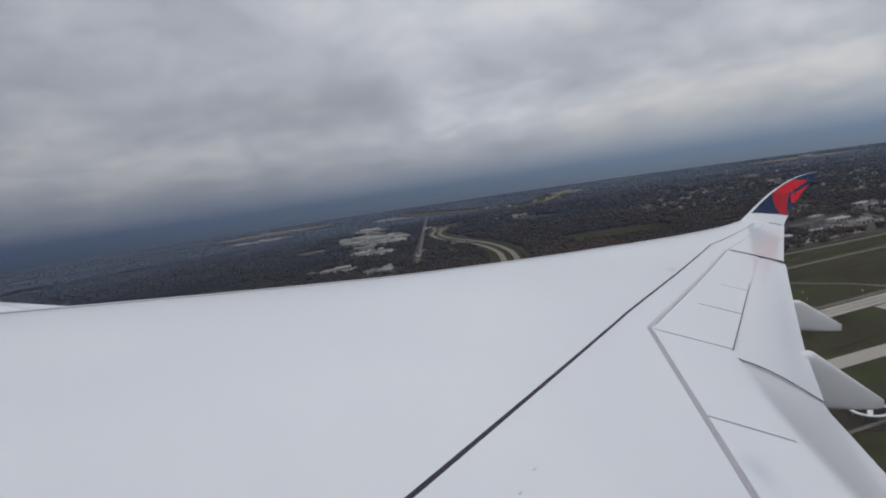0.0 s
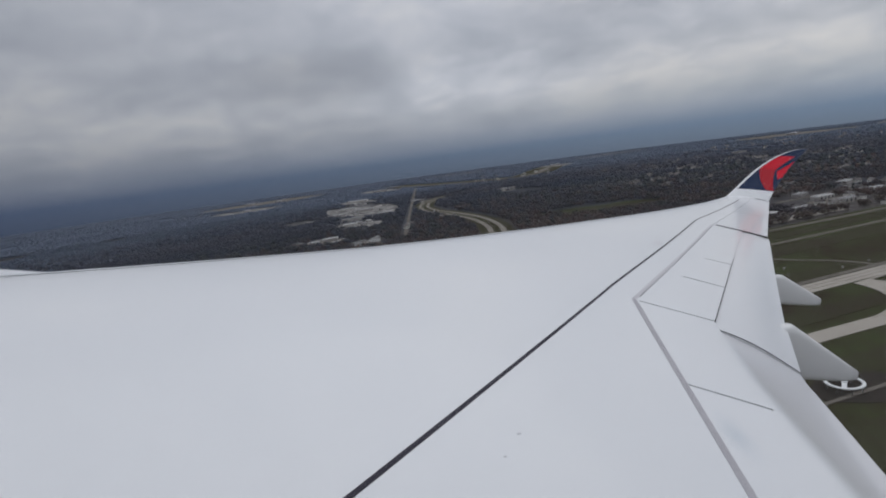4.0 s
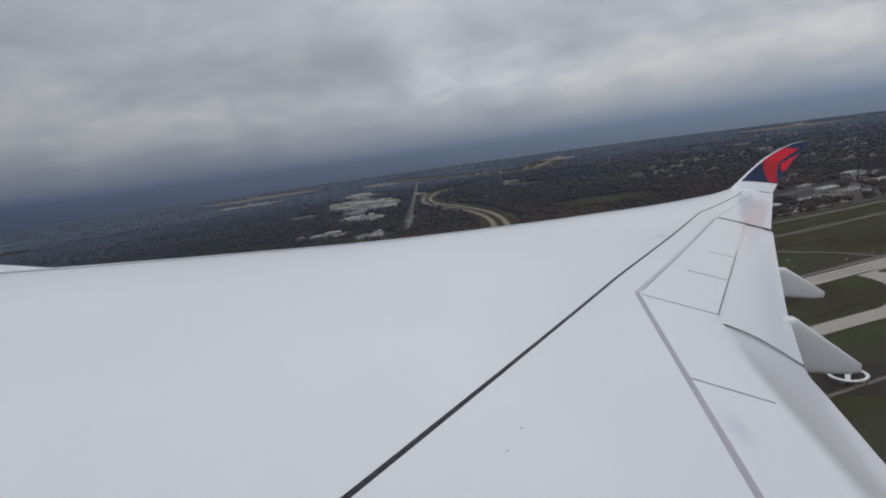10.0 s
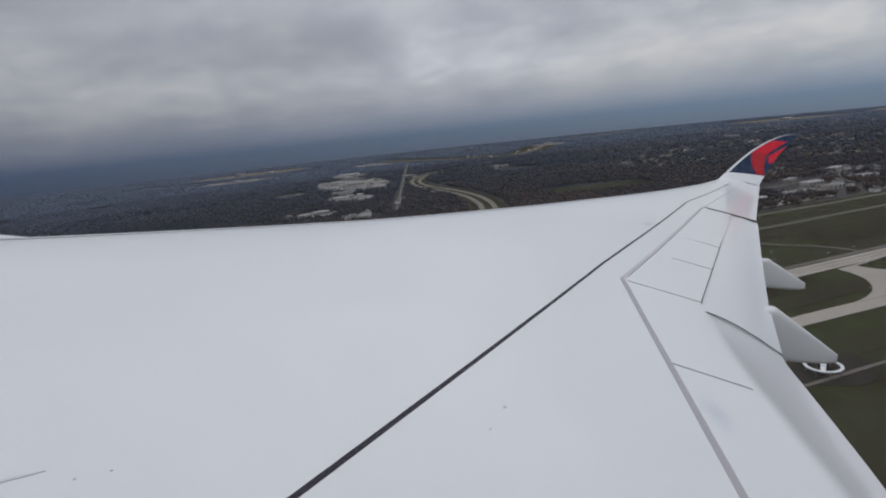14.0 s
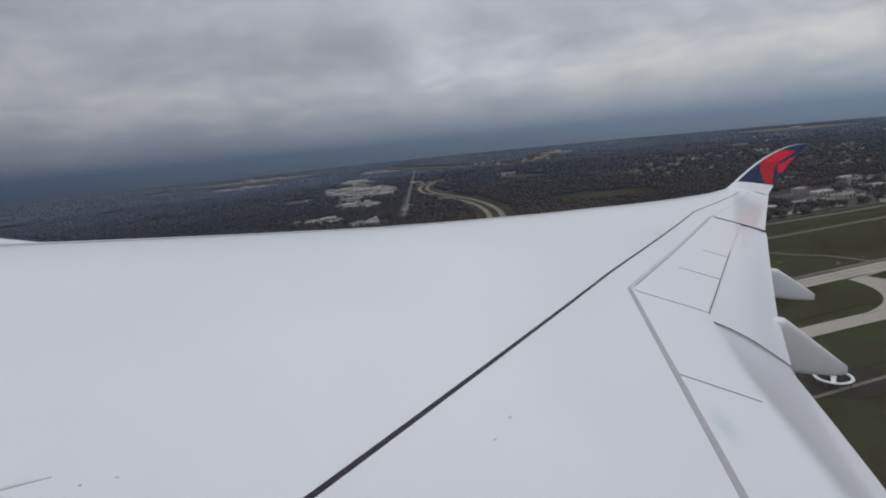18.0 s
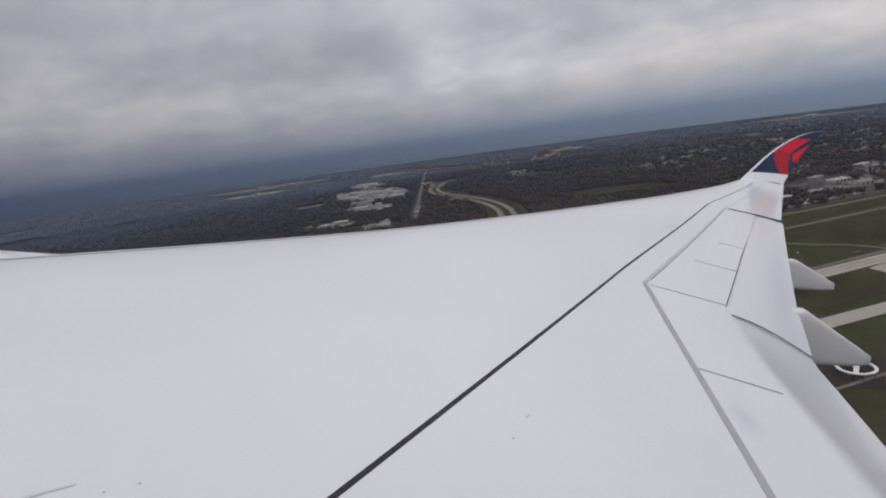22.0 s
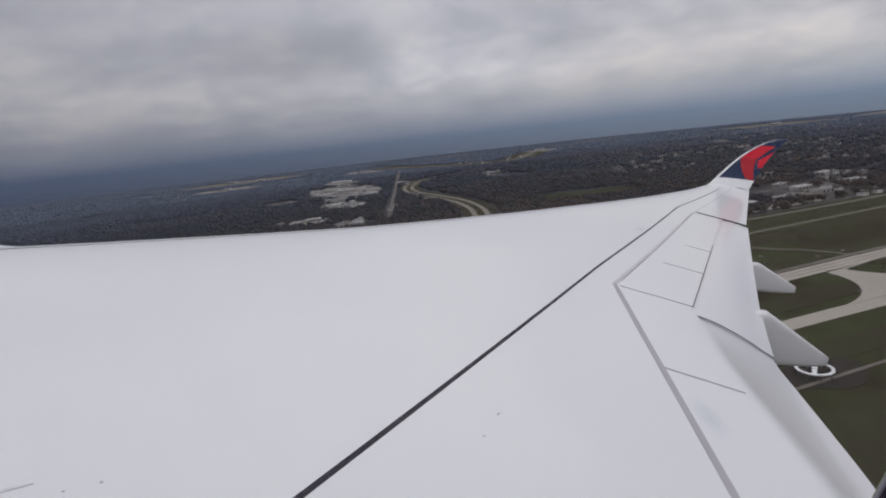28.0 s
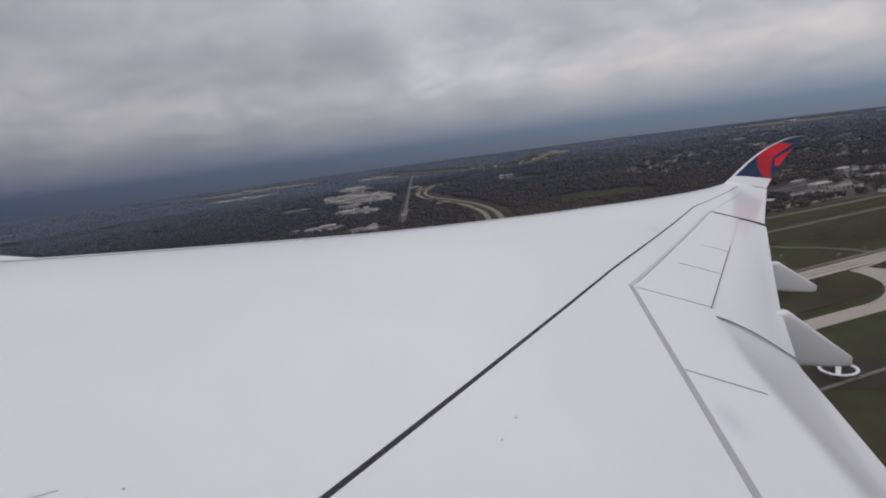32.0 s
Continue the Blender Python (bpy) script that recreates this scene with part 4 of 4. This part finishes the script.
def blot(cx, cy, rx, ry, turn_by, seed, z, mat, label, category):
    """An open lot with an uneven outline."""
    r = random.Random(seed)
    ph = [r.uniform(0, 6.28) for _ in range(3)]
    pts = []
    for k in range(40):
        a = 2 * math.pi * k / 40
        g = 1 + 0.16 * math.sin(2 * a + ph[0]) + 0.12 * math.sin(3 * a + ph[1]) + 0.07 * math.sin(7 * a + ph[2])
        x, y = rx * g * math.cos(a), ry * g * math.sin(a)
        pts.append((cx + x * math.cos(turn_by) - y * math.sin(turn_by), cy + x * math.sin(turn_by) + y * math.cos(turn_by)))
    return sheet(name="open_lot", pts=pts, z=z, mat=mat, label=label, category=category)


for k, (x, y, rx, ry, tn, mat, label) in enumerate(LOTS):
    blot(x, y, rx, ry, tn, k, 0.35 + 0.01 * k, mat, label, "lot")
for k, (a, n, ra, rn) in enumerate(((290, 284, 70, 16), (430, 310, 60, 30))):
    p = field(a, n)
    blot(p.x, p.y, ra, rn, turn, 30 + k, 0.45 + 0.01 * k, ROADM, "paved yard round warehouses", "lot")


def build_tree(seed):
    """A bare tree: a tapered, forking trunk and a crown of many ragged twig clumps."""
    r = random.Random(seed)
    t = tagged(new("tree"), "bare brown winter tree at the airfield edge", "tree", "trees along the airfield edge")
    verts, faces = [], []

    def limb(p, q, r0, r1):
        d = (q - p).normalized()
        s = d.orthogonal().normalized()
        u = d.cross(s)
        b = len(verts)
        for c, rad in ((p, r0), (q, r1)):
            verts.extend(c + (s * math.cos(k * 1.047) + u * math.sin(k * 1.047)) * rad for k in range(6))
        faces.extend((b + k, b + (k + 1) % 6, b + 6 + (k + 1) % 6, b + 6 + k) for k in range(6))

    fork = Vector((0, 0, 2.6))
    limb(Vector((0, 0, -0.2)), fork, 0.35, 0.24)
    tips = []
    for k in range(6):
        a = k * 1.05 + r.uniform(-0.3, 0.3)
        q = fork + Vector((math.cos(a) * r.uniform(1.5, 3.2), math.sin(a) * r.uniform(1.5, 3.2), r.uniform(2.5, 6)))
        limb(fork, q, 0.18, 0.05)
        tips.append(q)
    piece("trunk", mesh_from("trunk", verts, faces, BARK), t)
    bm = bmesh.new()
    for k in range(36):
        c = r.choice(tips) + Vector((r.gauss(0, 1.3), r.gauss(0, 1.3), r.gauss(-0.6, 1.7)))
        n0 = len(bm.verts)
        bmesh.ops.create_icosphere(bm, subdivisions=1, radius=r.uniform(0.9, 1.7), matrix=Matrix.Translation(c))
        bm.verts.ensure_lookup_table()
        for v in bm.verts[n0:]:
            v.co = c + (v.co - c) * r.uniform(0.4, 1.4)
    me = bpy.data.meshes.new("crown")
    bm.to_mesh(me)
    bm.free()
    me.materials.append(TWIGS)
    piece("crown", me, t)
    return t


kinds = [build_tree(s) for s in (1, 2, 3)]
for k in range(110):
    a = rng.uniform(-160, 900)
    n = 228 + abs(rng.gauss(0, 10))
    m = Matrix.Translation(field(a, n)) @ Matrix.Rotation(rng.uniform(0, 6.28), 4, "Z")
    if k < 3:
        kinds[k].matrix_basis = m
    else:
        copy_thing(kinds[k % 3], m)


def build_woods():
    """Woods as ragged clumps, several to a crown where they are near."""
    g = np.random.default_rng(7)
    base = np.array([(1, 0, 0), (0, 1, 0), (-1, 0, 0), (0, -1, 0), (0, 0, 1), (0, 0, -1)], float)
    tri = np.array([(0, 1, 4), (1, 2, 4), (2, 3, 4), (3, 0, 4), (1, 0, 5), (2, 1, 5), (3, 2, 5), (0, 3, 5)])
    spots = []
    for r0, r1, a0, a1, step, size, clumps in ((560, 1500, -50, 50, 9, 2.1, 6), (1500, 2500, -50, 50, 11, 3.5, 4), (2500, 3600, -50, 50, 15, 5.6, 3), (3600, 4900, -50, 50, 21, 8.4, 3)):
        count = int(math.radians(a1 - a0) / 2 * (r1 * r1 - r0 * r0) / step ** 2)
        r = np.sqrt(g.uniform(r0 * r0, r1 * r1, count))
        a = np.radians(g.uniform(a0, a1, count))
        x, y = r * np.cos(a), r * np.sin(a)
        tone = g.random(count)
        for c in range(clumps):
            spread = step * 0.3
            spots.append(np.stack([x + g.normal(0, spread, count), y + g.normal(0, spread, count), np.full(count, size), tone, g.uniform(4.0, 9.5, count) * (1.0 if r1 < 2600 else 0.5)], 1))
    s = np.concatenate(spots)
    across = (s[:, 0] - 500) * AN.x + (s[:, 1] + 240) * AN.y
    along = (s[:, 0] - 500) * AX.x + (s[:, 1] + 240) * AX.y
    keep = across > np.interp(along, (-900, -420, -200, 600, 2600), (40, 205, 234, 236, 210))
    patchy = np.sin(s[:, 0] / 170 + 1.3 * np.sin(s[:, 1] / 220)) + np.sin(s[:, 1] / 125 + s[:, 0] / 400) + 0.7 * np.sin((s[:, 0] - s[:, 1]) / 80)
    keep &= patchy > -2.1
    for x0, y0, rad in CLEAR:
        keep &= (s[:, 0] - x0) ** 2 + (s[:, 1] - y0) ** 2 > rad * rad
    for x0, y0, rx, ry, tn, mat, label in LOTS:
        u = (s[:, 0] - x0) * math.cos(tn) + (s[:, 1] - y0) * math.sin(tn)
        v = (s[:, 1] - y0) * math.cos(tn) - (s[:, 0] - x0) * math.sin(tn)
        keep &= (u / rx) ** 2 + (v / ry) ** 2 > 1.0
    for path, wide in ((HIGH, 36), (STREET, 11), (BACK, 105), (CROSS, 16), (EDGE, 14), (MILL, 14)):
        hp = np.array(path, float)
        for k in range(len(hp) - 1):
            d = hp[k + 1] - hp[k]
            t = np.clip(((s[:, :2] - hp[k]) @ d) / (d @ d), 0, 1)
            keep &= np.hypot(*(s[:, :2] - hp[k] - t[:, None] * d).T) > wide
    s = s[keep]
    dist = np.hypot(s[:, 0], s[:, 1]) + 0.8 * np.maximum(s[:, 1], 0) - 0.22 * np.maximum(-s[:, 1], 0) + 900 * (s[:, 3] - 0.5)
    # bands by distance; the outer two carry haze in their colour
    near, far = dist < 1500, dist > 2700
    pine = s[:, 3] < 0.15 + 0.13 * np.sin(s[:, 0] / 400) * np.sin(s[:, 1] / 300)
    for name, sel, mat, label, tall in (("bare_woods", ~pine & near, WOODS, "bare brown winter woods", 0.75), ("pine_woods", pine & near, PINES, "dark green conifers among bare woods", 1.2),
                                        ("slate_woods", ~near & ~far, MIDWOODS, "bare woods further out, haze put into their slate colour", 0.6), ("far_woods", far, FARWOODS, "woods towards the horizon, haze put into their blue-grey colour", 0.32)):
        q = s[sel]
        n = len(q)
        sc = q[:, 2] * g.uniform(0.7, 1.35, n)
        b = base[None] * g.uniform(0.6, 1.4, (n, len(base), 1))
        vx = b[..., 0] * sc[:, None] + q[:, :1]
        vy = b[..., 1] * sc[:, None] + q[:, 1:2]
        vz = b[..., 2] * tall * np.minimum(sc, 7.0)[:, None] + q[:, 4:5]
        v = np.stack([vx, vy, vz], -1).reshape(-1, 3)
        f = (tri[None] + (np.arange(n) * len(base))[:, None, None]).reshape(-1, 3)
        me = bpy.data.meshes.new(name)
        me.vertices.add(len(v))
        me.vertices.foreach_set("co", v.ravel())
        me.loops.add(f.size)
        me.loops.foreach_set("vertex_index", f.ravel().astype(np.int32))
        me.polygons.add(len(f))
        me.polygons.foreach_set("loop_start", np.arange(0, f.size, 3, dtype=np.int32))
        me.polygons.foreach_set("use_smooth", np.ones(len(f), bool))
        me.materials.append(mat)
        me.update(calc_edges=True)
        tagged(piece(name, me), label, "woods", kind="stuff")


build_woods()
